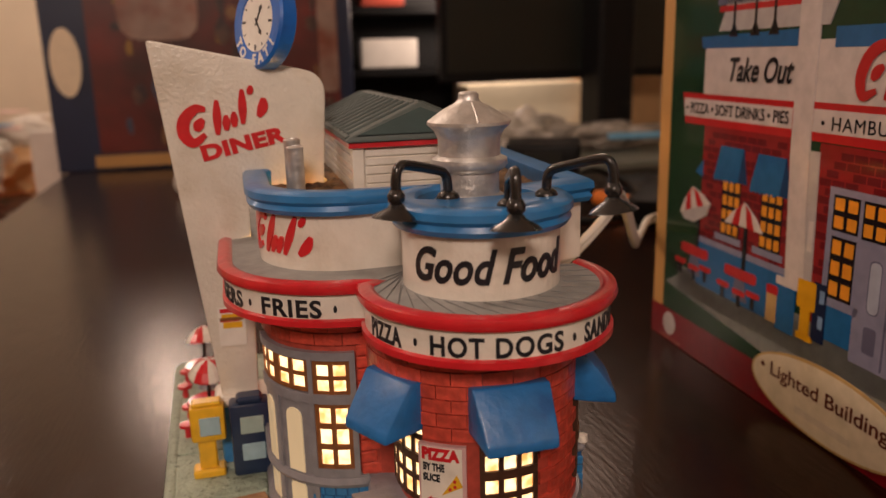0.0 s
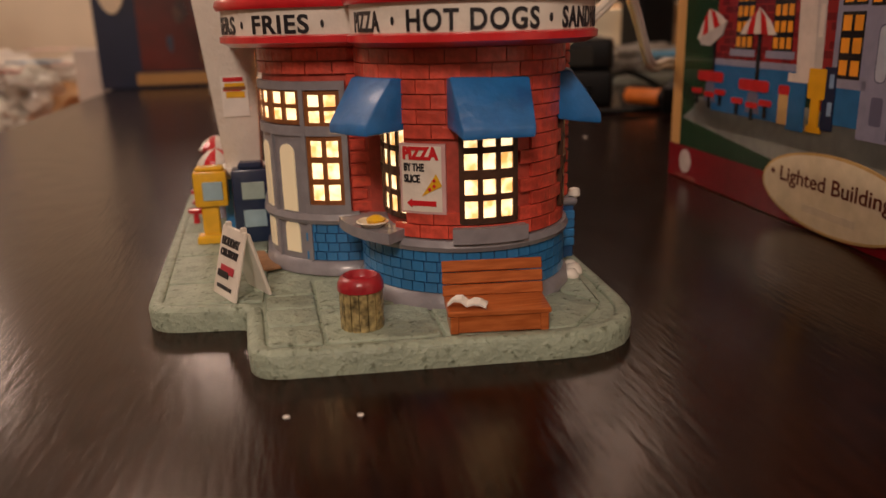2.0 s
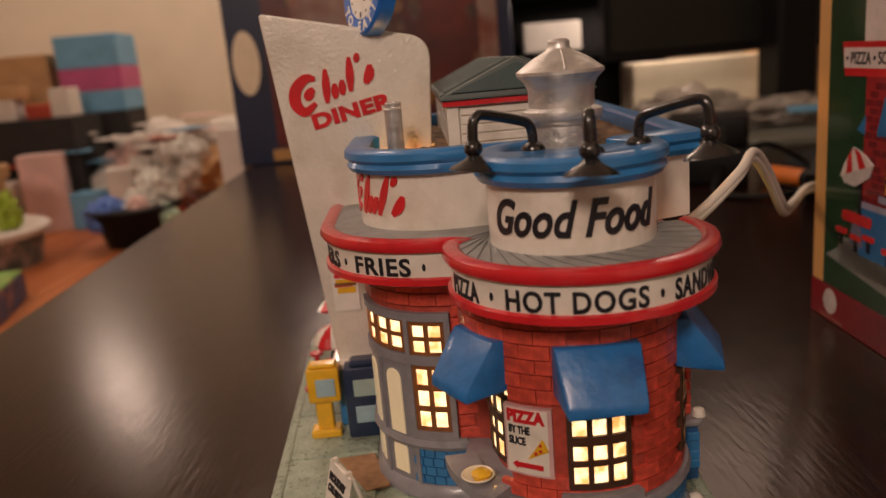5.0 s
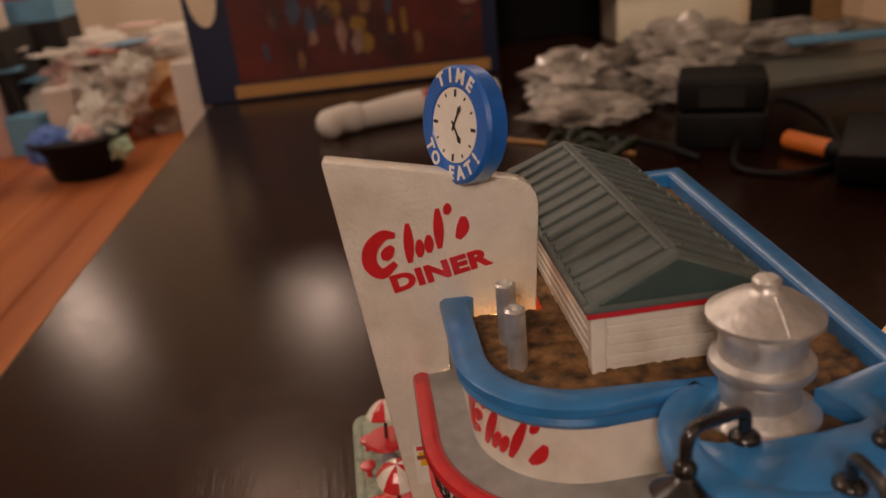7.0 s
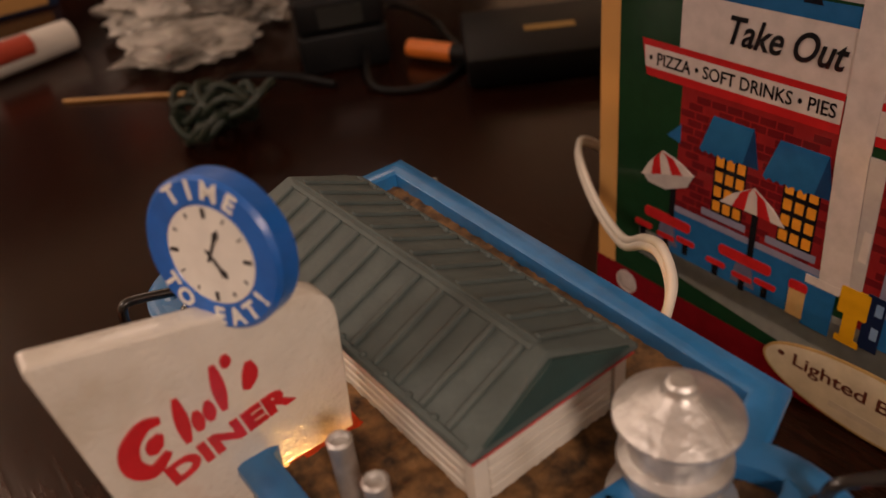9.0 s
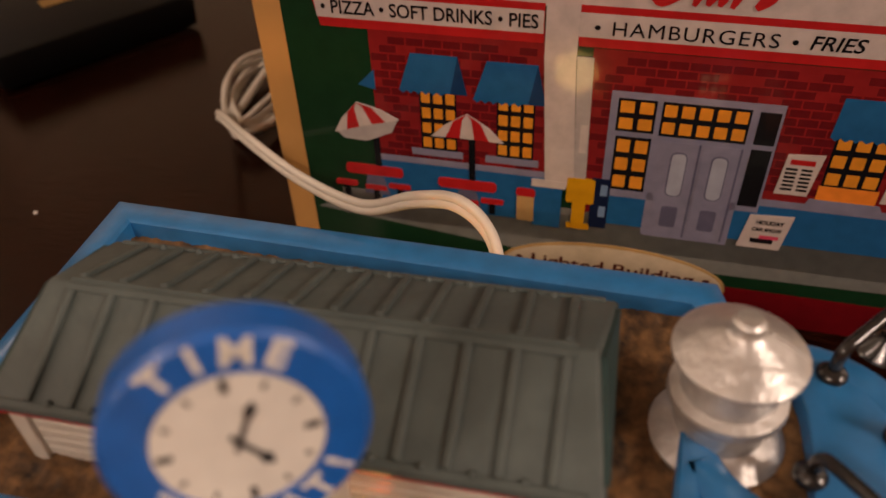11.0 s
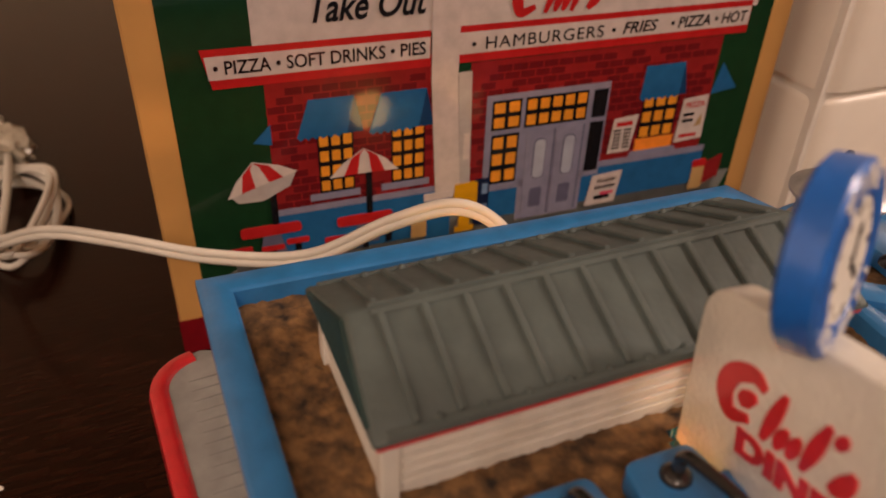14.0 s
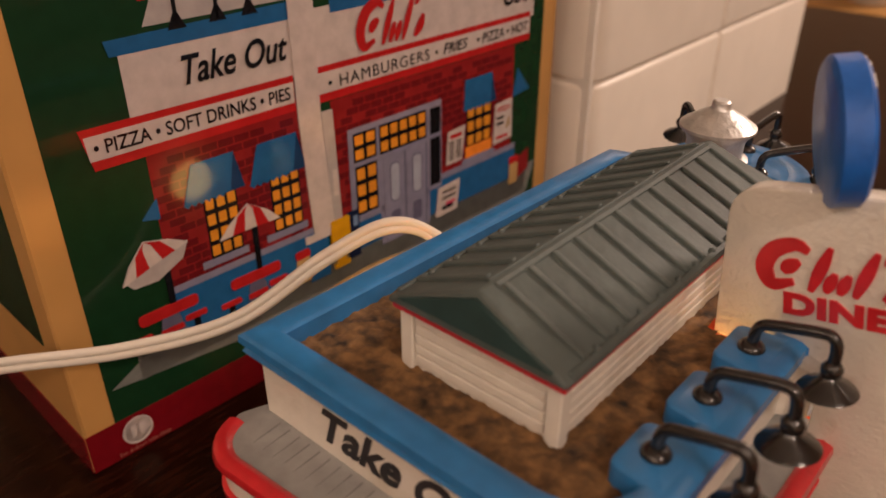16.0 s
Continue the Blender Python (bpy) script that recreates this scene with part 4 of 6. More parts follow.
# fin, poster, boxes, signs, furniture
flat("fin_print", [(0.1255, 0.235), (0.1400, 0.235), (0.1390, 0.130), (0.1425, 0.068), (0.1295, 0.068), (0.1262, 0.130)], K["white"], 14, front)
flat("fin_print", [(0.1400, 0.235), (0.1560, 0.210), (0.1450, 0.186), (0.1395, 0.186)], K["pink"], 13, front)
flat("fin_print", [(0.1392, 0.132), (0.1460, 0.132), (0.1475, 0.074), (0.1425, 0.068)], K["pink"], 13, front)
rect("poster_print", 0.1432, 0.1465, 0.087, 0.101, K["white"], 15, front)
rect("pedestal_print", 0.1245, 0.1375, 0.044, 0.0665, K["blue"], 15, front)
rect("pedestal_print", 0.1235, 0.1390, 0.0665, 0.0705, K["white"], 16, front)
rect("news_box_print", 0.1505, 0.1585, 0.047, 0.0745, K["navy"], 15, front)
for v in (0.0655, 0.0535):
    rect("news_box_print", 0.1545, 0.1575, v, v + 0.006, ink("sky", (0.16, 0.25, 0.42)), 16, front)
rect("news_box_print", 0.1395, 0.1520, 0.0600, 0.0735, K["yellow"], 17, front, 0.001)
rect("news_box_print", 0.1425, 0.1485, 0.0470, 0.0600, K["yellow"], 17, front)
rect("news_box_print", 0.1405, 0.1510, 0.0450, 0.0480, K["yellow"], 17, front)
flat("menu_print", [(0.2255, 0.0775), (0.2385, 0.0775), (0.2410, 0.0980), (0.2270, 0.0970)], K["white"], 14, front)
rect("menu_line_print", 0.2285, 0.2380, 0.0925, 0.0950, K["red"], 15, front)
for k in range(6):
    rect("menu_line_print", 0.2275, 0.2320, 0.0797 + 0.0020 * k, 0.0808 + 0.0020 * k, K["black"], 15, front)
    rect("menu_line_print", 0.2335, 0.2378, 0.0797 + 0.0020 * k, 0.0808 + 0.0020 * k, K["black"], 15, front)
flat("pizza_sign_print", [(0.2665, 0.0780), (0.2840, 0.0790), (0.2830, 0.1040), (0.2680, 0.1030)], K["white"], 14, front)
words("PIZZA", 0.2755, 0.0980, 0.0042, K["red"], fit_to=0.012, lift=16)
rect("sign_arrow_print", 0.2690, 0.2800, 0.0805, 0.0825, K["red"], 15, front)
flat("sign_slice_print", [(0.277, 0.086), (0.282, 0.087), (0.281, 0.094)], ink("slice", (0.35, 0.24, 0.12)), 15, front)
for k in range(2):
    rect("menu_line_print", 0.2690, 0.2760, 0.0895 + 0.0035 * k, 0.0913 + 0.0035 * k, K["black"], 15, front)
flat("board_print", [(0.2165, 0.0470), (0.2345, 0.0470), (0.2370, 0.0660), (0.2190, 0.0650)], K["white"], 14, front)
words("HOLIDAY", 0.2278, 0.0605, 0.0030, K["black"], fit_to=0.0115, lift=16)
words("CAR SHOW", 0.2272, 0.0567, 0.0028, K["black"], fit_to=0.0125, lift=16)
rect("car_print", 0.2215, 0.2310, 0.0500, 0.0525, K["black"], 15, front)
rect("car_print", 0.2250, 0.2330, 0.0525, 0.0545, ink("car_pink", (0.55, 0.06, 0.12)), 15, front)
for u, v, w in ((0.048, 0.0645, 0.0285), (0.0933, 0.0625, 0.0280)):
    rect("table_print", u - w / 2, u + w / 2, v - 0.0028, v + 0.0028, K["red"], 15, front, 0.0022)
    rect("pole_print", u + 0.001, u + 0.004, v + 0.0028, v + 0.026, K["black"], 13, front)
    flat("stand_print", [(u - 0.006, v - 0.014), (u + 0.007, v - 0.014), (u + 0.004, v - 0.0028), (u - 0.004, v - 0.0028)], K["lilacd"], 12, front)
    for d, e in ((-0.015, -0.009), (0.000, -0.010), (0.012, -0.008)):
        rect("stool_print", u + d - 0.0055, u + d + 0.0055, v + e - 0.0015, v + e + 0.0015, K["red"], 16, front, 0.0012)
        rect("stool_print", u + d - 0.0015, u + d + 0.0015, v + e - 0.0075, v + e - 0.0015, K["black"], 14, front)


def umbrella_print(u, v, w, h, tilt):
    c, s = math.cos(radians(tilt)), math.sin(radians(tilt))
    r = lambda p: (u + p[0] * c - p[1] * s, v + p[0] * s + p[1] * c)
    n = 5
    for k in range(n):
        a0, a1 = k / n * 2 - 1, (k + 1) / n * 2 - 1
        curve = [(a0 * w, -abs(a0) * h * 0.04), (a1 * w, -abs(a1) * h * 0.04)]
        t1, t0 = (a1 * w * 0.62, h * (0.78 - 0.30 * a1 * a1)), (a0 * w * 0.62, h * (0.78 - 0.30 * a0 * a0))
        flat("umbrella_print", [r(p) for p in (*curve, t1, (0, h), t0)], K["red" if k % 2 else "white"] if n % 2 else K["red"], 18 + k % 2, front)


umbrella_print(0.0937, 0.0880, 0.0165, 0.0125, 0)
umbrella_print(0.0462, 0.0895, 0.0165, 0.0120, 17)
flat("umbrella_under_print", [(0.0315, 0.0855), (0.0620, 0.0945), (0.0585, 0.0870), (0.0460, 0.0810), (0.0350, 0.0815)], K["pink"], 17, front)
for u in (0.121, 0.2875):
    rect("can_print", u - 0.004, u + 0.004, 0.046, 0.0600, K["tan"], 16, front)
    rect("can_print", u - 0.0045, u + 0.0045, 0.0600, 0.0645, K["red"], 17, front, 0.0015)
flat("bench_print", [(0.291, 0.048), (0.302, 0.052), (0.302, 0.066), (0.292, 0.062)], K["brick"], 15, front)
# oval label and certification ring
oval = flat("oval_label", [(0.1635 + 0.0535 * math.cos(a * 0.1309), 0.0190 + 0.0180 * math.sin(a * 0.1309)) for a in range(48)], K["tan"], 20)
flat("oval_field", [(0.1635 + 0.0522 * math.cos(a * 0.1309), 0.0190 + 0.0168 * math.sin(a * 0.1309)) for a in range(48)], K["cream"], 22, oval)
words("\u2022 Lighted Building \u2022", 0.1635, 0.0200, 0.0098, ink("brown", (0.10, 0.03, 0.02)), 0.00016, fit_to=0.092, lift=25)
rect("name_bar", 0.145, 0.182, 0.0085, 0.0120, ink("grey_text", (0.50, 0.43, 0.34)), 24, oval)
bm = lathe([(0.0072, 0.0002), (0.0072, 0.0004), (0.0063, 0.0004), (0.0063, 0.0002)], 32)
part("ring_mark", place(bm, BM @ pose(0.0225, 0.0118, 0)), K["white"], carton)
for d in (-0.002, 0.002):
    rect("ring_mark", 0.0225 + d - 0.0012, 0.0225 + d + 0.0012, 0.0085, 0.0150, K["white"], 6)
words("For Indoor Use Only", 0.0245, 0.0018, 0.0026, ink("faint", (0.40, 0.16, 0.12)), 0, fit_to=0.025, lift=8)
# side panel facing the cord
part("side_print", place(box_bm(-0.0004, 0.0, 0.062, BH - 0.01, -0.150, -0.017), BM), K["green"], carton)
part("side_band", place(box_bm(-0.0006, 0.0, 0.0005, 0.020, -0.169, -0.001), BM), K["maroon"], carton)
for v0, z0, c in ((0.09, -0.06, "brick"), (0.13, -0.09, "blue"), (0.17, -0.05, "white"), (0.10, -0.12, "red")):
    part("side_picture", place(box_bm(-0.0008, 0.0, v0, v0 + 0.03, z0 - 0.04, z0), BM), K[c], carton)

# ---- supply cord ----
cord = thing("supply_cord", "white two-core supply cord with bundled slack on the table", "cord")
path = smooth_path([(0.117, 0.126, 0.075), (0.140, 0.124, 0.092), (0.158, 0.129, 0.106), (0.170, 0.143, 0.1115), (0.186, 0.164, 0.099), (0.208, 0.194, 0.075),
                    (0.231, 0.231, 0.069), (0.257, 0.267, 0.069), (0.288, 0.297, 0.061), (0.330, 0.325, 0.035), (0.360, 0.335, 0.012)], 8)
for dz in (-0.0015, 0.0015):
    part("conductor", tube([p + Vector((0.3 * dz, 0, dz)) for p in path], 0.0019, 10), M_CORD, cord, "", 60)
rng = random.Random(9)
for k in range(10):
    first = k < 6
    cx, cy = (0.400, 0.327) if first else (0.525, 0.353)
    cx, cy, cz = cx + rng.uniform(-0.004, 0.004), cy + rng.uniform(-0.003, 0.003), 0.006 + 0.0030 * (k if first else k - 6)
    ra, rb = (0.050, 0.023) if first else (0.046, 0.013)
    ra, rb, tw = ra * rng.uniform(0.92, 1.08), rb * rng.uniform(0.8, 1.15), (0.08 if first else 0.20) + rng.uniform(-0.08, 0.08)
    pts = []
    for i in range(29):
        a = 6.28318531 * i / 28
        x, y = ra * math.cos(a), rb * math.sin(a) * (1 - 0.35 * math.cos(a) * (1 if not first else -1))
        pts.append((cx + x * math.cos(tw) - y * math.sin(tw), cy + x * math.sin(tw) + y * math.cos(tw), cz + 0.004 * math.sin(2 * a + k)))
    part("coil_loop", tube(pts, 0.0020, 8), M_CORD, cord, "", 60)
bm = bmesh.new()
bmesh.ops.create_icosphere(bm, subdivisions=3, radius=1.0)
for v in bm.verts:
    v.co *= 1 + 0.5 * noise.noise(v.co * 3.0) + 0.3 * abs(noise.noise(v.co * 7.0))
part("tie", place(bm, pose(0.482, 0.334, 0.018, 0, 0, 30) @ Matrix.Diagonal((0.024, 0.013, 0.011, 1))), mat("clear_bag", (0.50, 0.45, 0.36), 0.25, grain=0.2, scale=90, bump=0.8, bscale=60), cord, "crumpled clear tie wrap", 30)
part("conductor", tube(smooth_path([(0.36, 0.335, 0.012), (0.42, 0.330, 0.022), (0.50, 0.335, 0.016), (0.545, 0.345, 0.012)], 6), 0.0026, 8), M_CORD, cord, "", 60)
for k in range(9):
    x = 0.545 + 0.0075 * k
    part("relief_rib", place(lathe([(0.0042, -0.0026), (0.0048, 0.0), (0.0042, 0.0026), (0.0030, 0.0034)], 12), pose(x, 0.345 + 0.42 * (x - 0.545), 0.010, 0, 90, 23)), M_CORD, cord, "", 40)
part("plug", place(box_bm(-0.018, 0.018, -0.012, 0.012, -0.009, 0.009, 0.004, 2), pose(0.640, 0.386, 0.0098, 0, 0, 23)), M_CORD, cord, "", 40)

# ---- painted block wall beside the table ----
pier = thing("block_wall", "white painted block wall with rounded corner", "wall", kind="structure")
wallx = 0.222
part("core", box_bm(wallx + 0.004, 0.50, -0.485, -0.098, -0.74, 0.60), M_JOINT, pier)
z = -0.70
row = 0
while z < 0.58:
    cuts = [-0.0945, -0.290, -0.4885]
    for y1, y0 in zip(cuts, cuts[1:]):
        part("block", prism(rounded([(wallx, y0 + 0.002, 0.004), (0.48, y0 + 0.002, 0.004), (0.48, y1 - 0.002, 0.004), (wallx, y1 - 0.002, 0.018 if y1 > -0.1 else 0.004)]), z + 0.002, z + 0.198, 0.004), M_WALLW, pier, smooth=50)
    z += 0.20
    row += 1
# ---- shop front details ----
RWB = RW + 0.0010       # wall face of the west corner
M_CREAMW = mat("cream_plate", (0.74, 0.66, 0.50), 0.35, grain=0.06, bump=0.2)


def window(c, r, a0, a1, z0, z1, cols, rows, label, pane=M_PANE, bars=M_FRAME, rail=None):
    """A lit window on a drum: backing frame, single panes and proud bars."""
    w = part("window", patch(c, r - 0.0016, r + 0.0003, a0 - 1, a1 + 1, z0 - 0.0006, z1 + 0.0006, 6), bars, diner, label)
    da, dz = (a1 - a0) / cols, (z1 - z0) / rows
    for i in range(cols):
        for j in range(rows):
            part("pane", patch(c, r, r + 0.0006, a0 + da * (i + 0.15), a0 + da * (i + 0.85), z0 + dz * (j + 0.14), z0 + dz * (j + 0.86), 2, 0.0004), pane, w)
    for i in range(cols + 1):
        a = a0 + da * i
        part("muntin", patch(c, r, r + 0.0012, a - da * 0.14, a + da * 0.14, z0 - 0.0004, z1 + 0.0004, 1, 0.0002), bars, w)
    for j in range(rows + 1):
        z = z0 + dz * j
        part("muntin", patch(c, r, r + (0.0016 if rail == j else 0.0010), a0 - 0.8, a1 + 0.8, z - dz * (0.20 if rail == j else 0.13), z + dz * (0.20 if rail == j else 0.13), 6, 0.0002), bars, w)
    return w


def awning(angle, tilt=0.0):
    """A thick blue awning with sloping sides."""
    c, s = math.cos(radians(angle)), math.sin(radians(angle))
    bm = bmesh.new()
    hw, hl = (0.0112, 0.0100) if angle == -151 else (0.0126, 0.0112)
    pts = [(RB - 0.002, -hw, 0.0655), (RB - 0.002, hw, 0.0655), (RB - 0.002, hw, 0.0810), (RB - 0.002, -hw, 0.0810),
           (RB + 0.0128, -hl, 0.0640), (RB + 0.0128, hl, 0.0640), (RB + 0.0124, hl, 0.0672), (RB + 0.0124, -hl, 0.0672),
           (RB + 0.0025, -hw, 0.0815), (RB + 0.0025, hw, 0.0815)]
    v = [bm.verts.new((T[0] + x * c - y * s, T[1] + x * s + y * c, z)) for x, y, z in pts]
    for f in ((0, 1, 2, 3), (0, 4, 5, 1), (4, 7, 6, 5), (7, 8, 9, 6), (8, 3, 2, 9), (0, 3, 8, 7, 4), (1, 5, 6, 9, 2)):
        bm.faces.new([v[i] for i in f])
    bmesh.ops.bevel(bm, geom=list(bm.edges), offset=0.0008, segments=2, affect="EDGES", profile=0.5)
    bmesh.ops.triangulate(bm, faces=bm.faces)
    bmesh.ops.subdivide_edges(bm, edges=bm.edges, cuts=1)
    for w in bm.verts:
        w.co += Vector((0, 0, 1)) * 0.0010 * noise.noise(w.co * 190) + Vector((c, s, 0)) * 0.0005 * noise.noise(w.co * 170)
    return part("awning", bm, M_BLUE2, diner, "solid blue window awning", 40)


for ang in (-88.5, -151, -17):
    awning(ang)
    if ang == -151:
        window(T, RB - RECESS, -186, -140, 0.0350, 0.0650, 4, 4, "lit small-paned serving window", bars=M_UMBER, rail=2)
        continue
    window(T, RB, ang - 14, ang + 14, 0.0365, 0.0665, 3, 4, "lit small-paned window", bars=M_UMBER, rail=2)
    if ang == -88.5:
        part("window_sill", patch(T, RB - 0.001, RB + 0.0042, ang - 18.5, ang + 18.5, 0.0300, 0.0348, 8, 0.0010), M_GREYT, diner, "thick grey window sill", 40)
part("serving_counter", patch(T, RB - 0.001, RB + 0.0095, -176, -134, 0.0300, 0.0335, 8, 0.0010), M_GREYT, diner, "grey serving counter", 40)
part("plate", lathe([(0.0001, 0.0335), (0.0032, 0.0335), (0.0054, 0.0352), (0.0050, 0.0356), (0.0030, 0.0342), (0.0001, 0.0341)], 20, None, (T[0] + 0.0400 * math.cos(radians(-150)), T[1] + 0.0400 * math.sin(radians(-150)), 0)), M_CREAMW, diner, "cream plate on the counter", 40)
part("pizza", place(lathe([(0.0001, 0.0), (0.0028, 0.0002), (0.0033, 0.0018), (0.0016, 0.0030), (0.0001, 0.0032)], 12), pose(T[0] + 0.0396 * math.cos(radians(-148)), T[1] + 0.0396 * math.sin(radians(-148)), 0.0343)), M_YELLOW, diner, "golden pizza lump on the plate", 50)

# pizza sign
sign = part("pizza_sign", patch(T, RB - 0.0005, RB + 0.0012, -135.0, -110.3, 0.0390, 0.0612, 6, 0.0003), mat("pink_edge", (0.62, 0.40, 0.40), 0.4, grain=0.1, bump=0.3), diner, "white pizza sign with red and black words")
part("sign_board", patch(T, RB + 0.0006, RB + 0.0015, -133.6, -112.3, 0.0398, 0.0606, 6, 0.0002), M_WHITE, sign)
RS = RB + 0.0016
part("lettering", wrap(fitted(lettering("PIZZA", 0.0052, 0.0003, 0, 0.0002), 0.0122), T, RS, -123, 0.0566), M_RED, sign, "red heading")
part("lettering", wrap(fitted(lettering("BY THE", 0.0034, 0.0001, 0, 0.0002), 0.0070), T, RS, -126.5, 0.0528), M_INK, sign)
part("lettering", wrap(fitted(lettering("SLICE", 0.0034, 0.0001, 0, 0.0002), 0.0056), T, RS, -127.7, 0.0492), M_INK, sign)
bm = bmesh.new()
for pts, z in (([(-0.0030, -0.0022), (0.0036, 0.0012), (0.0018, 0.0050)], 0.0004),):
    f = bm.faces.new([bm.verts.new((x, y, 0)) for x, y in pts])
    up = bmesh.ops.extrude_face_region(bm, geom=[f])
    bmesh.ops.translate(bm, verts=[w for w in up["geom"] if isinstance(w, bmesh.types.BMVert)], vec=(0, 0, z))
part("slice", wrap(bm, T, RS - 0.0001, -117.8, 0.0470), M_YELLOW, sign, "painted yellow pizza slice")
for dx, dy in ((-0.0003, 0.0002), (0.0012, 0.0012), (0.0012, 0.0030)):
    part("pepperoni", wrap(place(lathe([(0.0005, 0), (0.0005, 0.0005), (0.0001, 0.0005)], 8), pose(dx, dy, 0)), T, RS + 0.0001, -117.8, 0.0470), M_RED, sign)
bm = bmesh.new()
f = bm.faces.new([bm.verts.new((x, y, 0)) for x, y in ((-0.0050, 0.0), (-0.0032, 0.0014), (-0.0032, 0.0008), (0.0050, 0.0008), (0.0050, -0.0008), (-0.0032, -0.0008), (-0.0032, -0.0014))])
up = bmesh.ops.extrude_face_region(bm, geom=[f])
bmesh.ops.translate(bm, verts=[w for w in up["geom"] if isinstance(w, bmesh.types.BMVert)], vec=(0, 0, 0.0003))
part("arrow", wrap(bm, T, RS, -123, 0.0425), M_RED, sign, "painted red arrow")

# entrance
window(W, RWB, -120.5, -99.5, 0.0345, 0.0585, 2, 3, "lit side window of the entrance")
window(W, RWB, -120.5, -99.5, 0.0632, 0.0745, 2, 2, "lit transom window")
window(W, RWB, -150, -125.5, 0.0640, 0.0755, 2, 2, "lit transom over the door")
window(W, RWB, -176, -153, 0.0640, 0.0755, 2, 2, "lit transom over the door")
for a0, a1, z0, z1 in ((-124.5, -121.5, 0.0125, 0.0775), (-98.5, -95.0, 0.0280, 0.0775), (-180, -95.0, 0.0755, 0.0785), (-180, -95.0, 0.0592, 0.0628), (-124.5, -90, 0.0280, 0.0315), (-124.5, -95, 0.0312, 0.0340), (-152.4, -150.6, 0.0125, 0.0600)):
    part("entrance_frame", patch(W, RWB - 0.001, RWB + 0.0018, a0, a1, z0, z1, max(1, int((a1 - a0) / 6)), 0.0005), M_GREYT, diner)
for a0, a1 in ((-150.5, -125), (-178, -152.5)):
    d = part("door", patch(W, RWB - 0.001, RWB + 0.0009, a0, a1, 0.0120, 0.0595, 6), M_GREYT, diner, "grey double door leaf with arched glass")
    mid, hwid = (a0 + a1) / 2, 6.3
    for z0, z1 in ((0.0310, 0.0560), (0.0150, 0.0275)):
        bm = bmesh.new()
        out = [(-hwid, z0), (hwid, z0)] + [(hwid * math.cos(radians(t)), z1 - 0.0030 + 0.0030 * math.sin(radians(t))) for t in range(0, 181, 30)]
        vs = []
        for r in (RWB + 0.0004, RWB + 0.0014):
            vs.append([bm.verts.new((W[0] + r * math.cos(radians(mid + a)), W[1] + r * math.sin(radians(mid + a)), z)) for a, z in out])
        n = len(out)
        bm.faces.new(vs[1])
        for k in range(n):
            bm.faces.new((vs[0][k], vs[0][(k + 1) % n], vs[1][(k + 1) % n], vs[1][k]))
        part("door_glass", bm, M_PANEDIM, d, "dim warm arched door glass")
part("doormat", prism([(-0.016, 0.106), (-0.003, 0.079), (0.006, 0.082), (-0.001, 0.108)], 0.0078, 0.0086, 0.0003), M_MAT, diner, "worn brown doormat")

# bulb opening at the back
bo = part("bulb_opening", place(lathe([(0.0150, -0.002), (0.0150, 0.0012), (0.0125, 0.0012), (0.0125, -0.002)], 28), upright(0.1265, 0.124, 0.062, 2)), M_CREAMW, diner, "round bulb opening in the back wall", 40)
part("bulb", place(lathe([(0.0124, -0.001), (0.0118, 0.0006), (0.0001, 0.0008)], 24), upright(0.1265, 0.124, 0.062, 2)), mat("bulb_glow", (1.0, 0.62, 0.18), 0.4, emit=9.0), bo, "glowing warm bulb")

# corner pier with a blue tiled foot and a white knob, snow lumps
# panel added behind the pier to block glow leaking through the gap
part("return_wall", box_bm(0.1035, 0.1164, 0.0757, 0.0790, 0.0075, 0.0925), M_MORTAR, diner)
pier_core = part("pier", box_bm(0.1112, 0.1160, 0.0697, 0.0755, 0.0300, 0.0920, 0.0003), M_MORTAR, diner)
for i in range(13):
    z = 0.0318 + COURSE * i
    cut = 0.1145 if i % 2 else 0.1128
    part("brick", box_bm(0.1106, cut - 0.0002, 0.0690, 0.0757, z, z + COURSE - 0.0004, 0.0005), M_BRICK, pier_core)
    part("brick", box_bm(cut + 0.0002, 0.1167, 0.0690, 0.0757, z, z + COURSE - 0.0004, 0.0005), M_BRICK, pier_core)
foot = part("pier_foot", box_bm(0.1092, 0.1182, 0.0662, 0.0850, 0.0075, 0.0290, 0.0004), M_TILEJ, diner)
for i in range(4):
    z = 0.0126 + 0.00355 * i
    for x0, x1 in ((0.1092, 0.1136), (0.1138, 0.1184)):
        part("tile", box_bm(x0, x1, 0.0654, 0.0668, z, z + 0.0033, 0.0003), M_TILE, foot)
part("pier_cap", box_bm(0.1084, 0.1194, 0.0648, 0.0862, 0.0286, 0.0316, 0.0010), M_GREYT, diner)
part("knob", lathe([(0.0012, 0.0314), (0.0010, 0.0335), (0.0024, 0.0345), (0.0020, 0.0370), (0.0001, 0.0376)], 14, None, (0.1186, 0.0672, -0.0022)), M_WHITE, diner, "white knob", 50)
for x, y, r in ((0.1085, 0.0420, 0.0030), (0.1110, 0.0465, 0.0036), (0.1120, 0.0520, 0.0030)):
    bm = bmesh.new()
    bmesh.ops.create_icosphere(bm, subdivisions=2, radius=r)
    for v in bm.verts:
        v.co *= 1 + 0.25 * noise.noise(v.co * 400)
        v.co.z *= 0.8
    part("white_lump", place(bm, pose(x, y, 0.0090)), M_WHITE, diner, "white moulded lump at the wall foot", 60)

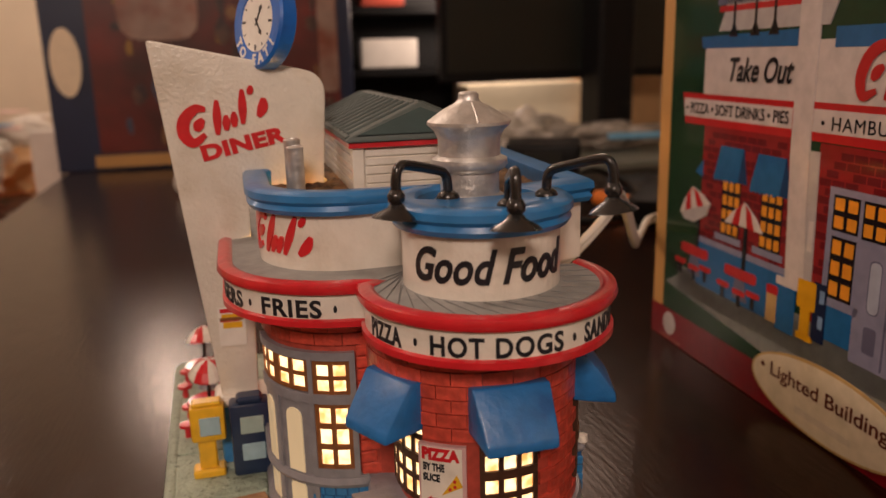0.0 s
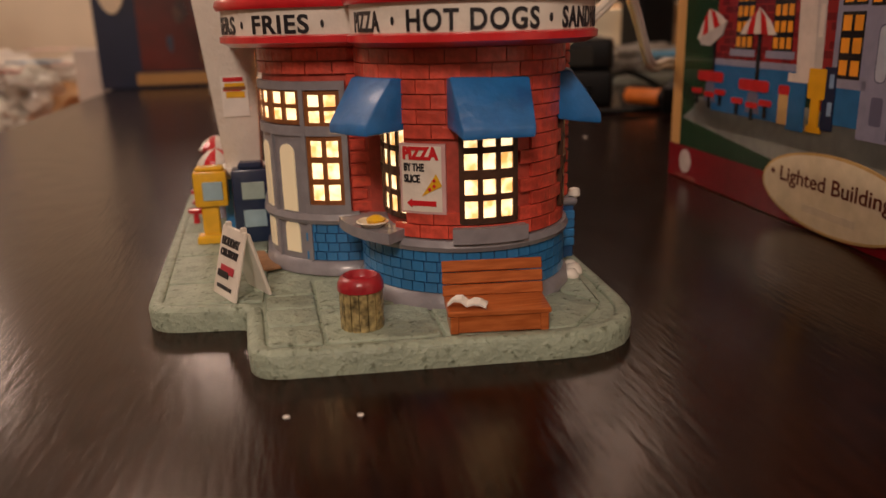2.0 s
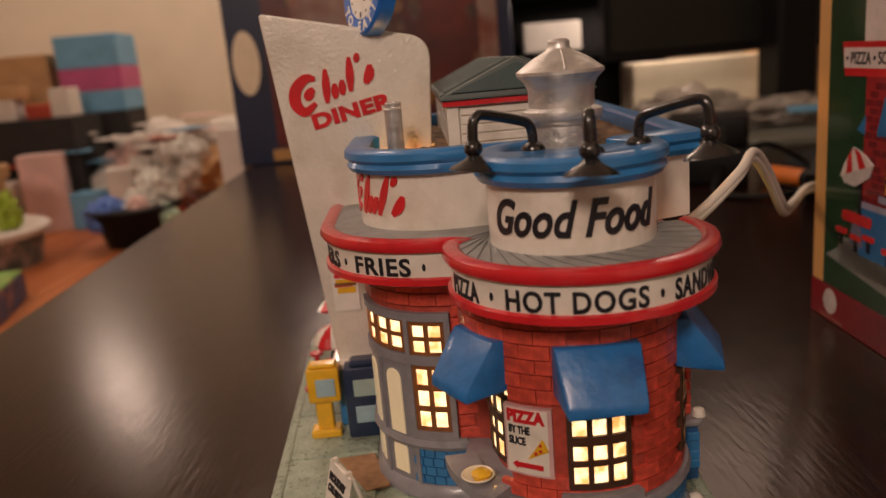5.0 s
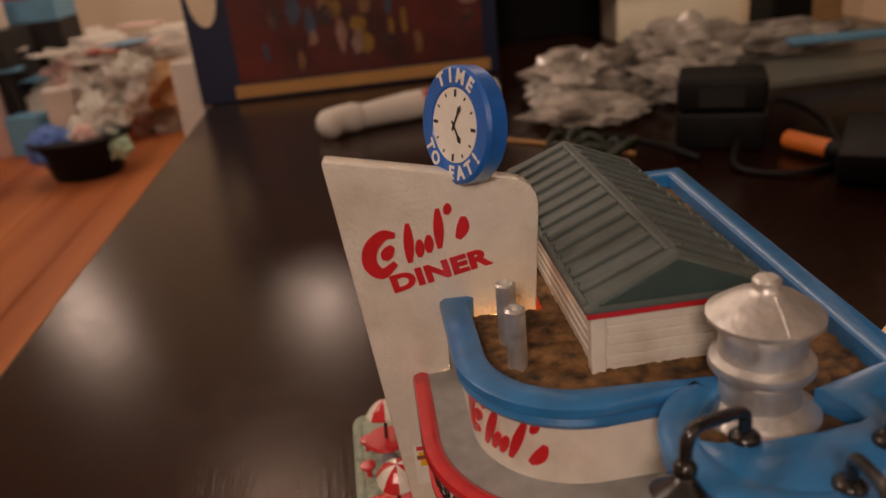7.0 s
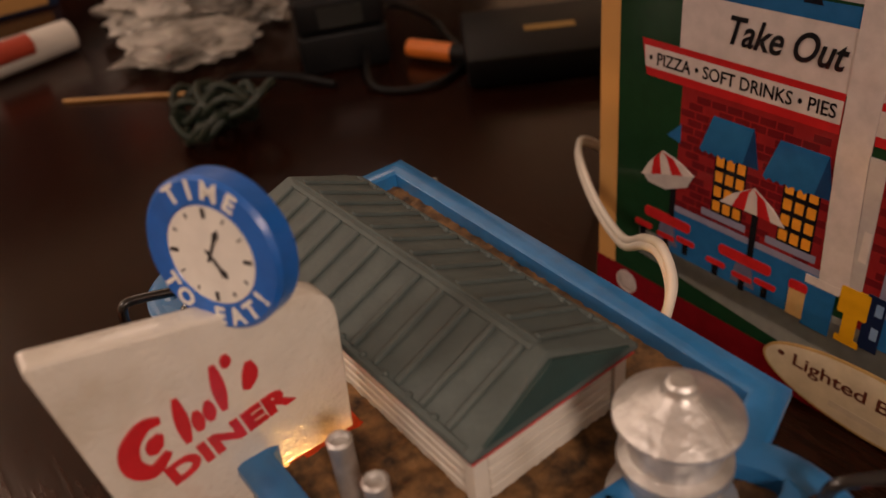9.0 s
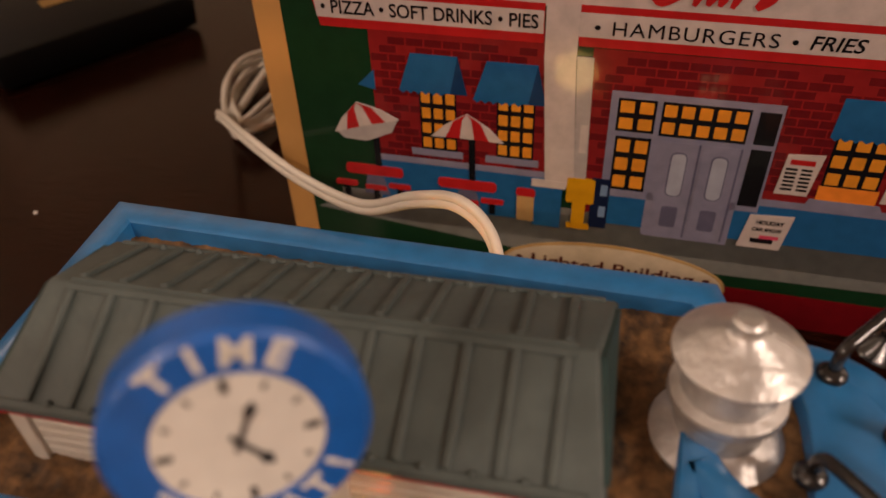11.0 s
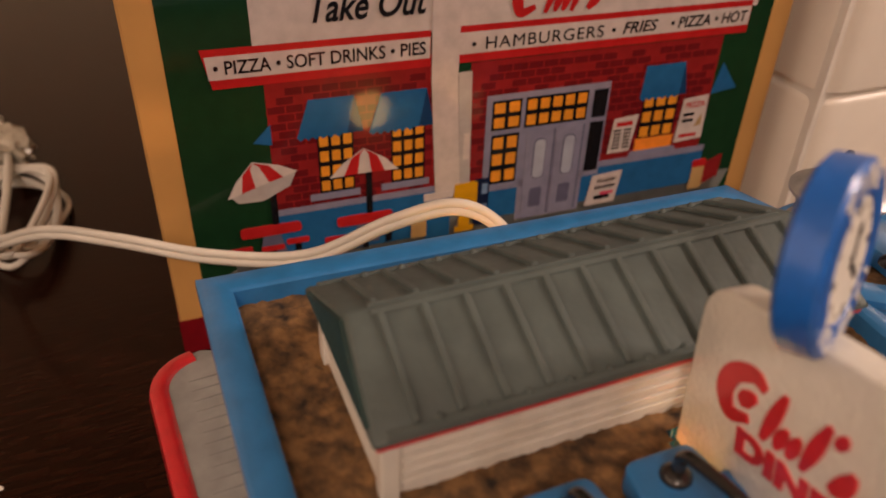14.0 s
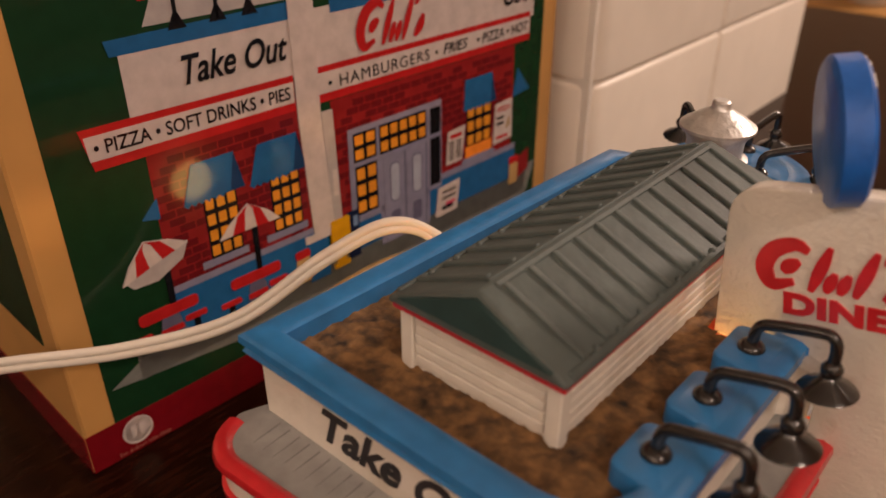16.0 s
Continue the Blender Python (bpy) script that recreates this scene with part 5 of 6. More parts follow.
# bench
bench = part("bench", place(box_bm(-0.0155, 0.0155, -0.0070, 0.0075, 0.0055, 0.0072, 0.0003), pose(0.0705, 0.0043, 0.0080, 0, 0, -7)), M_BENCH, diner, "orange-brown wooden bench")
BP = pose(0.0705, 0.0043, 0.0080, 0, 0, -7)
for k in range(3):
    part("back_board", place(box_bm(-0.0158, 0.0158, -0.0006, 0.0008, 0.0004 + 0.0038 * k, 0.0039 + 0.0038 * k, 0.0003), BP @ pose(0, 0.0078, 0.0066, -16, 0, 0)), M_BENCH, bench)
part("front_board", place(box_bm(-0.0140, 0.0140, -0.0063, -0.0052, 0.0002, 0.0056, 0.0002), BP), M_BENCH, bench)
for x in (-0.0148, 0.0122):
    part("leg", place(box_bm(x, x + 0.0026, -0.0068, 0.0070, 0.0, 0.0056, 0.0003), BP), M_BENCH, bench)
bm = bmesh.new()
g = {}
for i in range(7):
    for j in range(4):
        g[i, j] = bm.verts.new((-0.0048 + 0.0016 * i, -0.0022 + 0.0014 * j, 0.0082 + 0.0011 * abs(math.sin(i * 1.05)) + 0.0004 * math.sin(j * 2 + i)))
for i in range(6):
    for j in range(3):
        bm.faces.new((g[i, j], g[i + 1, j], g[i + 1, j + 1], g[i, j + 1]))
up = bmesh.ops.extrude_face_region(bm, geom=list(bm.faces))
bmesh.ops.translate(bm, verts=[w for w in up["geom"] if isinstance(w, bmesh.types.BMVert)], vec=(0, 0, 0.0005))
part("newspaper", place(bm, BP @ pose(-0.0092, -0.0036, -0.0018, 0, 0, -14) @ Matrix.Scale(1.22, 4)), M_PAPER, bench, "folded white newspaper")

# litter bin
CX, CY = 0.0304, 0.0142
bin_ = part("litter_bin", lathe([(0.0061, 0.0078), (0.0061, 0.0205), (0.0001, 0.0205)], 28, None, (CX, CY, 0)), M_CANWOOD, diner, "round slatted litter bin with a red lid")
for k in range(16):
    a = 22.5 * k
    part("slat", patch((CX, CY), 0.0058, 0.0067, a - 9.8, a + 9.8, 0.0080, 0.0203, 2, 0.0002), M_CANWOOD, bin_)
part("lid", lathe([(0.0062, 0.0198), (0.0071, 0.0203), (0.0070, 0.0222), (0.0062, 0.0240), (0.0052, 0.0246), (0.0046, 0.0240), (0.0038, 0.0226), (0.0001, 0.0224)], 28, None, (CX, CY, 0)), M_DARKRED, bin_, "red lid with a round hollow", 40)

# folding board
AP = pose(-0.0075, 0.0560, 0.0078, 0, 0, -63)
board = part("folding_board", place(box_bm(-0.0090, 0.0090, -0.0007, 0.0005, 0.0, 0.0245, 0.0004), AP @ pose(0, -0.0065, 0, -15, 0, 0)), M_WHITE, diner, "white folding pavement board")
part("rear_leaf", place(box_bm(-0.0090, 0.0090, -0.0005, 0.0007, 0.0, 0.0240, 0.0004), AP @ pose(0, 0.0065, 0, 15, 0, 0)), M_WHITE, board)
for x in (-0.006, 0.006):
    part("hinge", place(box_bm(x - 0.0008, x + 0.0008, -0.001, 0.001, 0.0228, 0.0250, 0.0003), AP), M_WHITE, board)
AF = AP @ pose(0, -0.0065, 0, -15, 0, 0) @ pose(0, -0.0009, 0) @ pose(0, 0, 0, 90, 0, 0)
part("lettering", place(fitted(lettering("HOLIDAY", 0.0040, 0.0001, 0, 0.0002), 0.0135), AF @ pose(0, 0.0180, 0)), M_INK, board)
part("lettering", place(fitted(lettering("CAR SHOW", 0.0036, 0.0001, 0, 0.0002), 0.0135), AF @ pose(0, 0.0142, 0)), M_INK, board)
part("car_picture", place(box_bm(-0.0045, 0.0055, 0.0085, 0.0112, -0.0001, 0.0003, 0.0001), AF), mat("car_red", (0.45, 0.03, 0.05), 0.4), board)
part("car_picture", place(box_bm(-0.0062, 0.0020, 0.0068, 0.0092, -0.0001, 0.0004, 0.0001), AF), M_INK, board)
part("text_bar", place(box_bm(-0.0055, 0.0055, 0.0030, 0.0042, -0.0001, 0.0003), AF), M_INK, board)

# newspaper boxes
yel = part("newspaper_box", box_bm(-0.0285, -0.0145, 0.1265, 0.1345, 0.0240, 0.0395, 0.0012, 2), M_YELLOW, diner, "yellow newspaper box on a post", 40)
part("post", box_bm(-0.0262, -0.0190, 0.1285, 0.1335, 0.0095, 0.0245, 0.0006), M_YELLOW, yel)
part("foot", box_bm(-0.0290, -0.0160, 0.1260, 0.1345, 0.0076, 0.0115, 0.0008), M_YELLOW, yel)
part("hood", box_bm(-0.0275, -0.0155, 0.1270, 0.1340, 0.0392, 0.0412, 0.0008), M_YELLOW, yel)
part("box_window", box_bm(-0.0248, -0.0165, 0.1259, 0.1270, 0.0270, 0.0350, 0.0003), M_SKYGLASS, yel)
nav = part("newspaper_box", box_bm(-0.0125, 0.0035, 0.1235, 0.1335, 0.0078, 0.0400, 0.0014, 2), M_NAVY, diner, "navy blue newspaper box", 40)
part("hood", box_bm(-0.0095, 0.0010, 0.1245, 0.1325, 0.0395, 0.0425, 0.0010), M_NAVY, nav)
part("box_window", box_bm(-0.0085, 0.0010, 0.1229, 0.1240, 0.0270, 0.0345, 0.0003), mat("pale_green_glass", (0.36, 0.48, 0.44), 0.3, grain=0.1), nav)
part("box_window", box_bm(-0.0085, 0.0010, 0.1229, 0.1240, 0.0150, 0.0225, 0.0003), M_SKYGLASS, nav)


def umbrella_table(x, y, tilt):
    """Round red table with a post and a striped canopy."""
    tb = part("cafe_table", lathe([(0.0001, 0.0190), (0.0098, 0.0190), (0.0104, 0.0200), (0.0098, 0.0212), (0.0001, 0.0212)], 24, None, (x, y, 0)), M_RED, diner, "round red cafe table with striped umbrella", 40)
    part("pedestal", lathe([(0.0050, 0.0076), (0.0030, 0.0120), (0.0026, 0.0190), (0.0001, 0.0190)], 14, None, (x, y, 0)), M_GREYT, tb)
    part("pole", tube([(x, y, 0.0212), (x + 0.001, y, 0.041)], 0.0009, 8), M_BLACK, tb)
    m = pose(x + 0.001, y, 0.034, tilt, 0, 0)
    for k in range(8):
        bm = bmesh.new()
        rows = [(0.0004, 0.0082), (0.0038, 0.0070), (0.0070, 0.0044), (0.0095, 0.0008)]
        ps = [[bm.verts.new((r * math.cos(radians(45 * k + d)), r * math.sin(radians(45 * k + d)), z)) for d in (0, 22.5, 45)] for r, z in rows]
        for a, b in zip(ps, ps[1:]):
            for i in range(2):
                bm.faces.new((a[i], a[i + 1], b[i + 1], b[i]))
        up = bmesh.ops.extrude_face_region(bm, geom=list(bm.faces))
        bmesh.ops.translate(bm, verts=[w for w in up["geom"] if isinstance(w, bmesh.types.BMVert)], vec=(0, 0, -0.0009))
        part("canopy_panel", place(bm, m), M_RED if k % 2 else M_WHITE, tb)
    for k in range(4):
        a = radians(45 + 90 * k)
        part("stool", lathe([(0.0016, 0.0076), (0.0012, 0.0130), (0.0036, 0.0134), (0.0036, 0.0148), (0.0001, 0.0150)], 14, None, (x + 0.0145 * math.cos(a), y + 0.0145 * math.sin(a), 0)), M_RED, tb)


umbrella_table(-0.0230, 0.1780, 12)
umbrella_table(-0.0265, 0.2250, -14)

# crumbs on the table
for x, y, r in ((0.0062, -0.0255, 0.0011), (0.0250, -0.0290, 0.0010), (0.195, 0.330, 0.0014), (0.262, 0.42, 0.0014)):
    bm = bmesh.new()
    bmesh.ops.create_icosphere(bm, subdivisions=1, radius=r)
    for v in bm.verts:
        v.co.z *= 0.45
        v.co.x *= 1 + 0.6 * noise.noise(v.co * 900)
    ob = part("crumb", place(bm, pose(x, y, r * 0.4, 0, 0, 40 * r * 1e4)), M_PAPER)
    tagged(ob, "tiny white plaster crumb on the dark table", "crumb", "crumbs on the table")

# tiles and bricks
HOLES = [(-135, -110.3, 0.0385, 0.0615)] + [(a - 15.2, a + 15.2, 0.0350, 0.0670) for a in (-88.5, -17)] + [(-206, -137, 0.0300, 0.0670)]
STEP = 15.2
brick_mesh = None
for row in range(14):
    z = 0.0308 + COURSE * row
    for k in range(16):
        a = -216 + STEP * (k + (0.5 if row % 2 else 0.0))
        am = (a + STEP / 2, z + 0.002)
        if any(a0 - 2.5 < am[0] < a1 + 2.5 and z0 - 0.001 < am[1] < z1 for a0, a1, z0, z1 in HOLES):
            continue
        if brick_mesh is None:
            ob = part("brick", patch((0, 0), RB - 0.001, RB + 0.0009, 0.25, STEP - 0.25, 0.0002, COURSE - 0.0002, 3, 0.00060), M_BRICK, diner)
            brick_mesh = ob.data
        else:
            ob = new("brick", brick_mesh)
            ob.parent = diner
        ob.matrix_basis = pose(T[0], T[1], z, 0, 0, a) @ Matrix.Diagonal((1 + 0.006 * noise.noise((row * 3.1, k * 2.7, 0)),) * 2 + (1, 1))
wb = None
for row in range(14):
    z = 0.0308 + COURSE * row
    for k in range(9):
        a = -180 + 17.4 * (k - (0.5 if row % 2 else 0.0))
        if z < 0.0780 and a < -90.5 or a > -97:
            continue
        if wb is None:
            ob = part("brick", patch((0, 0), RWB - 0.001, RWB + 0.0009, 0.30, 17.1, 0.0002, COURSE - 0.0002, 3, 0.00060), M_BRICK, diner)
            wb = ob.data
        else:
            ob = new("brick", wb)
            ob.parent = diner
        ob.matrix_basis = pose(W[0], W[1], z, 0, 0, a)
flat_bricks = {}
for row in range(14):
    z = 0.0308 + COURSE * row
    for x0, x1 in (((0.0338, 0.0396), (0.0400, 0.0510)) if row % 2 else ((0.0338, 0.0440), (0.0444, 0.0510))):
        if (x0, x1) not in flat_bricks:
            ob = part("brick", box_bm(x0, x1, W[1] - RWB - 0.0009, W[1] - RWB + 0.001, 0.0002, COURSE - 0.0002, 0.0005), M_BRICK, diner)
            flat_bricks[x0, x1] = ob.data
        else:
            ob = new("brick", flat_bricks[x0, x1])
            ob.parent = diner
        ob.matrix_basis = pose(0, 0, z)
tm = None
for row in range(4):
    z = 0.0126 + 0.00355 * row
    for k in range(32):
        a = -207 + 7.0 * k + (1.4 if row % 2 else 0)
        if tm is None:
            ob = part("tile", patch((0, 0), RB - 0.001, RB + 0.0013, 0.35, 6.65, 0.0002, 0.0033, 1, 0.00025), M_TILE, diner)
            tm = ob.data
        else:
            ob = new("tile", tm)
            ob.parent = diner
        ob.matrix_basis = pose(T[0], T[1], z, 0, 0, a)
    for k in range(6):
        a = -126 + 7.2 * k + (1.5 if row % 2 else 0)
        ob = new("tile", tm)
        ob.parent = diner
        ob.matrix_basis = pose(W[0], W[1], z, 0, 0, a - 1) @ Matrix.Diagonal((RWB / RB, RWB / RB * 1.0, 1, 1))
# ---- the rest of the cluttered table and room ----
def lump(name, centre, size, material, label, category, seed, rough=0.35, sub=4, freq=3.0, group=""):
    """A crumpled soft thing resting on its support."""
    bm = bmesh.new()
    bmesh.ops.create_icosphere(bm, subdivisions=sub, radius=1.0)
    for v in bm.verts:
        p = v.co.copy()
        k = 1 + rough * noise.noise(p * freq + Vector((seed, 0, 0))) + 0.5 * rough * abs(noise.noise(p * freq * 2.6 + Vector((0, seed, 0))))
        v.co = Vector((p.x * k * size[0], p.y * k * size[1], max(-0.86, p.z * k) * size[2]))
    low = min(v.co.z for v in bm.verts)
    bmesh.ops.translate(bm, verts=bm.verts, vec=(centre[0], centre[1], centre[2] - low))
    return tagged(part(name, bm, material, smooth=25), label, category, group)


def plain_box(name, x0, x1, y0, y1, z0, z1, material, label, category, yaw=0.0, bevel=0.003, group=""):
    cx, cy = (x0 + x1) / 2, (y0 + y1) / 2
    bm = place(box_bm(x0 - cx, x1 - cx, y0 - cy, y1 - cy, z0, z1, bevel, 2), pose(cx, cy, 0, 0, 0, yaw))
    return tagged(part(name, bm, material), label, category, group)


M_NAVYC = mat("navy_card", (0.006, 0.018, 0.060), 0.4, grain=0.1, scale=20)
M_MAROONC = mat("maroon_print", (0.13, 0.016, 0.012), 0.35, grain=0.35, scale=14, dark=(0.040, 0.018, 0.016), dscale=9, damount=0.8)
M_PLASTIC = mat("clear_film", (0.66, 0.62, 0.56), 0.14, grain=0.35, scale=30, bump=0.8, bscale=40, dark=(0.14, 0.12, 0.10), dscale=16, damount=0.6)
M_CHAR = mat("black_plastic", (0.005, 0.005, 0.0055), 0.5, grain=0.1, scale=60, bump=0.2)
M_CHAR.node_tree.nodes["Principled BSDF"].inputs["Specular IOR Level"].default_value = 0.2
M_PLASTIC.node_tree.nodes["Principled BSDF"].inputs["Alpha"].default_value = 0.7
M_SCREEN = mat("dark_screen", (0.008, 0.010, 0.008), 0.35, grain=0.1, scale=8)
M_GREYP = mat("grey_plastic", (0.17, 0.18, 0.15), 0.4, grain=0.1, scale=40)
M_ORANGE = mat("orange_plastic", (0.75, 0.20, 0.03), 0.4, grain=0.1, scale=40)
M_CLUT = [mat("cloth_white", (0.70, 0.66, 0.60), 0.7, grain=0.12, scale=14, bump=0.5, bscale=50), mat("pink_card", (0.52, 0.10, 0.26), 0.5, grain=0.1, scale=20),
          mat("sky_card", (0.16, 0.40, 0.62), 0.5, grain=0.1, scale=20), mat("tan_cardboard", (0.50, 0.30, 0.14), 0.6, grain=0.12, scale=20),
          mat("lime_plastic", (0.34, 0.50, 0.05), 0.4, grain=0.1, scale=20), mat("dark_cloth", (0.020, 0.018, 0.018), 0.8, grain=0.2, scale=20),
          mat("red_card", (0.45, 0.06, 0.03), 0.5, grain=0.15, scale=20), mat("brown_wood", (0.13, 0.055, 0.025), 0.5, grain=0.2, scale=20), mat("pale_pink_cloth", (0.72, 0.50, 0.46), 0.6, grain=0.15, scale=14, bump=0.4, bscale=50)]

# second picture box at the far end of the table
far = thing("picture_box", "large navy and maroon printed packaging box at the table end", "box")
part("body", box_bm(-0.295, 0.215, 1.26, 1.44, 0.0, 0.362, 0.002), M_NAVYC, far)
part("front_picture", box_bm(-0.225, 0.190, 1.257, 1.2602, 0.030, 0.350), M_MAROONC, far, "blurred maroon picture panel")
part("bottom_strip", box_bm(-0.235, 0.200, 1.255, 1.2602, 0.006, 0.026), M_KRAFT, far, "tan strip along the bottom")
part("oval_label", place(lathe([(0.0001, 0), (1, 0), (1, 0.002), (0.0001, 0.002)], 40), pose(-0.262, 1.258, 0.182) @ pose(0, 0, 0, 90, 0, 0) @ Matrix.Diagonal((0.024, 0.056, 1, 1))), M_CREAM, far, "cream oval label")
M_FADE = [mat("faded_tan", (0.20, 0.10, 0.04), 0.4, grain=0.3, scale=30), mat("faded_rose", (0.30, 0.20, 0.16), 0.4, grain=0.2, scale=25, dark=(0.22, 0.06, 0.03), dscale=18, damount=0.6),
          mat("faded_blue", (0.05, 0.07, 0.12), 0.4, grain=0.3, scale=30), mat("faded_black", (0.040, 0.018, 0.022), 0.4, grain=0.4, scale=60, dark=(0.14, 0.07, 0.04), dscale=45, damount=0.7), mat("faded_gold", (0.24, 0.13, 0.02), 0.4, grain=0.3, scale=30)]
pick = random.Random(8)
for i in range(46):
    x, z, w, h = pick.uniform(-0.215, 0.165), pick.uniform(0.036, 0.28), pick.uniform(0.010, 0.030), pick.uniform(0.015, 0.060)
    x1, z1 = min(x + w, 0.188), z + h
    n = pick.randint(5, 8)
    out = [((x + x1) / 2 + (x1 - x) * pick.uniform(0.3, 0.6) * math.cos(6.2832 * j / n), (z + z1) / 2 + h * pick.uniform(0.3, 0.6) * math.sin(6.2832 * j / n)) for j in range(n)]
    part("picture_patch", place(prism(out, 0.0, 0.0010 + 0.00002 * i), pose(0, 1.257, 0, 90, 0, 0)), M_FADE[pick.choice((0, 0, 1, 2, 3, 3, 4))], far)
for x0, x1, z0, z1, k in ((-0.175, -0.045, 0.215, 0.32, 1), (0.155, 0.188, 0.12, 0.30, 1)):
    out = rounded([(x0, z0, 0.3 * (x1 - x0)), (x1, z0, 0.3 * (x1 - x0)), (x1, z1, 0.3 * (x1 - x0)), (x0, z1, 0.3 * (x1 - x0))], 3)
    part("picture_patch", place(prism(out, 0.0, 0.0022), pose(0, 1.257, 0, 90, 0, 0)), M_FADE[k], far)

# white wrapped roll in front of it
roll = thing("wrapped_roll", "long white foam roll with a red band on the table", "packaging")
part("sleeve", tube([(-0.03, 0.955, 0.018), (0.04, 0.975, 0.020), (0.165, 1.01, 0.020)], [0.016, 0.020, 0.018], 14), M_CLUT[0], roll, "", 50)
part("band", tube([(0.060, 0.966, 0.029), (0.115, 0.982, 0.029)], 0.0125, 12), M_CLUT[6], roll, "dull red band", 50)
part("tuft", tube(smooth_path([(-0.03, 0.955, 0.018), (-0.06, 0.94, 0.020), (-0.08, 0.925, 0.012)], 4), [0.018, 0.020, 0.019, 0.018, 0.018, 0.019, 0.020, 0.018, 0.012], 10), M_CLUT[0], roll, "", 50)

for k, (x, y, sx, sy, sz) in enumerate(((0.29, 1.00, 0.075, 0.07, 0.034), (0.39, 0.94, 0.060, 0.07, 0.026), (0.26, 0.88, 0.07, 0.07, 0.014), (0.47, 1.07, 0.08, 0.05, 0.042))):
    lump("plastic_bag", (x, y, 0), (sx, sy, sz), M_PLASTIC, "crumpled clear plastic bag lying on the table", "plastic bag", 3 + 5 * k, 0.5, 4, 3.5, "plastic bags on the table")
adapter = thing("power_adapter", "black box-shaped power adapter on the table", "adapter")
AP = pose(0.36, 0.705, 0, 0, 0, -24)
part("shell", place(box_bm(-0.045, 0.045, -0.040, 0.040, 0.0, 0.040, 0.004, 3), AP), M_CHAR, adapter, "", 40)
part("upper_shell", place(box_bm(-0.0447, 0.0447, -0.0397, 0.0397, 0.041, 0.075, 0.005, 3), AP), M_CHAR, adapter, "", 40)
part("rating_label", place(box_bm(-0.022, 0.022, -0.0402, -0.0396, 0.046, 0.066), AP), M_SCREEN, adapter, "dull grey label")
marker = thing("marker_pen", "orange marker pen with dark cap lying among cables", "pen")
part("barrel", tube([(0.403, 0.642, 0.012), (0.420, 0.592, 0.012)], 0.0095, 12), M_ORANGE, marker, "", 50)
part("cap", tube([(0.420, 0.592, 0.012), (0.430, 0.562, 0.012)], 0.0102, 12), M_CHAR, marker, "black cap", 50)
dev = thing("disk_drive", "flat black electronic case with a faint yellow mark", "electronics")
DP = pose(0.482, 0.525, 0, 0, 0, -36)
part("case", place(box_bm(-0.080, 0.080, -0.055, 0.055, 0.002, 0.030, 0.004, 2), DP @ pose(0, 0, 0, 6, 0, 0) @ pose(0, 0, 0.006)), M_CHAR, dev, "", 40)
part("mark", place(box_bm(-0.022, 0.026, -0.006, 0.006, 0.0301, 0.0306), DP @ pose(0, 0, 0, 6, 0, 0) @ pose(0, 0, 0.006)), mat("gold_print", (0.30, 0.17, 0.03), 0.4, grain=0.1), dev)
rng = random.Random(21)


def cable(name, pts, r, label):
    return tagged(part(name, tube(smooth_path(pts, 8), r, 8), M_CHAR, smooth=60), label, "cable", "dark cables on the table")


cable("dark_cable", [(0.40, 0.70, 0.03), (0.44, 0.72, 0.032), (0.47, 0.69, 0.012), (0.455, 0.64, 0.004), (0.43, 0.55, 0.004), (0.46, 0.50, 0.004)], 0.0034, "thin black cable looping over the table")
cable("dark_cable", [(0.36, 0.66, 0.02), (0.33, 0.60, 0.004), (0.37, 0.56, 0.004), (0.44, 0.58, 0.005), (0.48, 0.55, 0.02)], 0.0034, "thin black cable running to the case")
cable("dark_cable", [(0.19, 0.66, 0.01), (0.23, 0.70, 0.02), (0.28, 0.68, 0.012), (0.31, 0.64, 0.004)], 0.004, "black cable beside the adapter")
tangle = thing("cable_tangle", "tangled dark green cable heap on the table", "cable")
M_DG = mat("dark_green_cable", (0.012, 0.020, 0.012), 0.5, grain=0.2, scale=50)
for k in range(9):
    c = Vector((0.190 + rng.uniform(-0.02, 0.02), 0.625 + rng.uniform(-0.02, 0.02), 0.014 + 0.003 * k))
    ra, rb, tw = rng.uniform(0.015, 0.034), rng.uniform(0.012, 0.026), rng.uniform(0, 3.1)
    pts = []
    for i in range(17):
        a = 6.28318531 * i / 16
        x, y = ra * math.cos(a), rb * math.sin(a)
        pts.append(c + Vector((x * math.cos(tw) - y * math.sin(tw), x * math.sin(tw) + y * math.cos(tw), max(-0.010 - 0.003 * k, 0.010 * math.sin(2 * a + k)))))
    part("loop", tube(pts, 0.0036, 7), M_DG, tangle, "", 60)
cable("tan_stick", [(0.105, 0.84, 0.002), (0.18, 0.77, 0.002), (0.26, 0.69, 0.002)], 0.0020, "thin tan cord stretched over the table").data.materials[0] = M_KRAFT

# monitor
monitor = thing("monitor", "large black computer monitor on a grey foot", "monitor")
part("bezel", box_bm(0.375, 1.02, 1.24, 1.275, 0.128, 0.56, 0.004), M_CHAR, monitor)
part("screen", box_bm(0.388, 1.007, 1.2375, 1.2405, 0.146, 0.548), M_SCREEN, monitor, "dark matt screen")
part("neck", box_bm(0.655, 0.725, 1.16, 1.25, 0.010, 0.30, 0.006), M_CHAR, monitor)
part("foot", prism(rounded([(0.50, 0.90, 0.03), (0.86, 0.90, 0.03), (0.86, 1.24, 0.03), (0.50, 1.24, 0.03)]), 0.001, 0.012, 0.003), M_GREYP, monitor, "grey-green flat foot")
plain_box("paper_pad", 0.47, 0.735, 1.40, 1.50, 0.0, 0.118, mat("cream_paper", (0.78, 0.70, 0.52), 0.6, grain=0.05, scale=20), "cream paper pad standing behind the monitor", "paper")
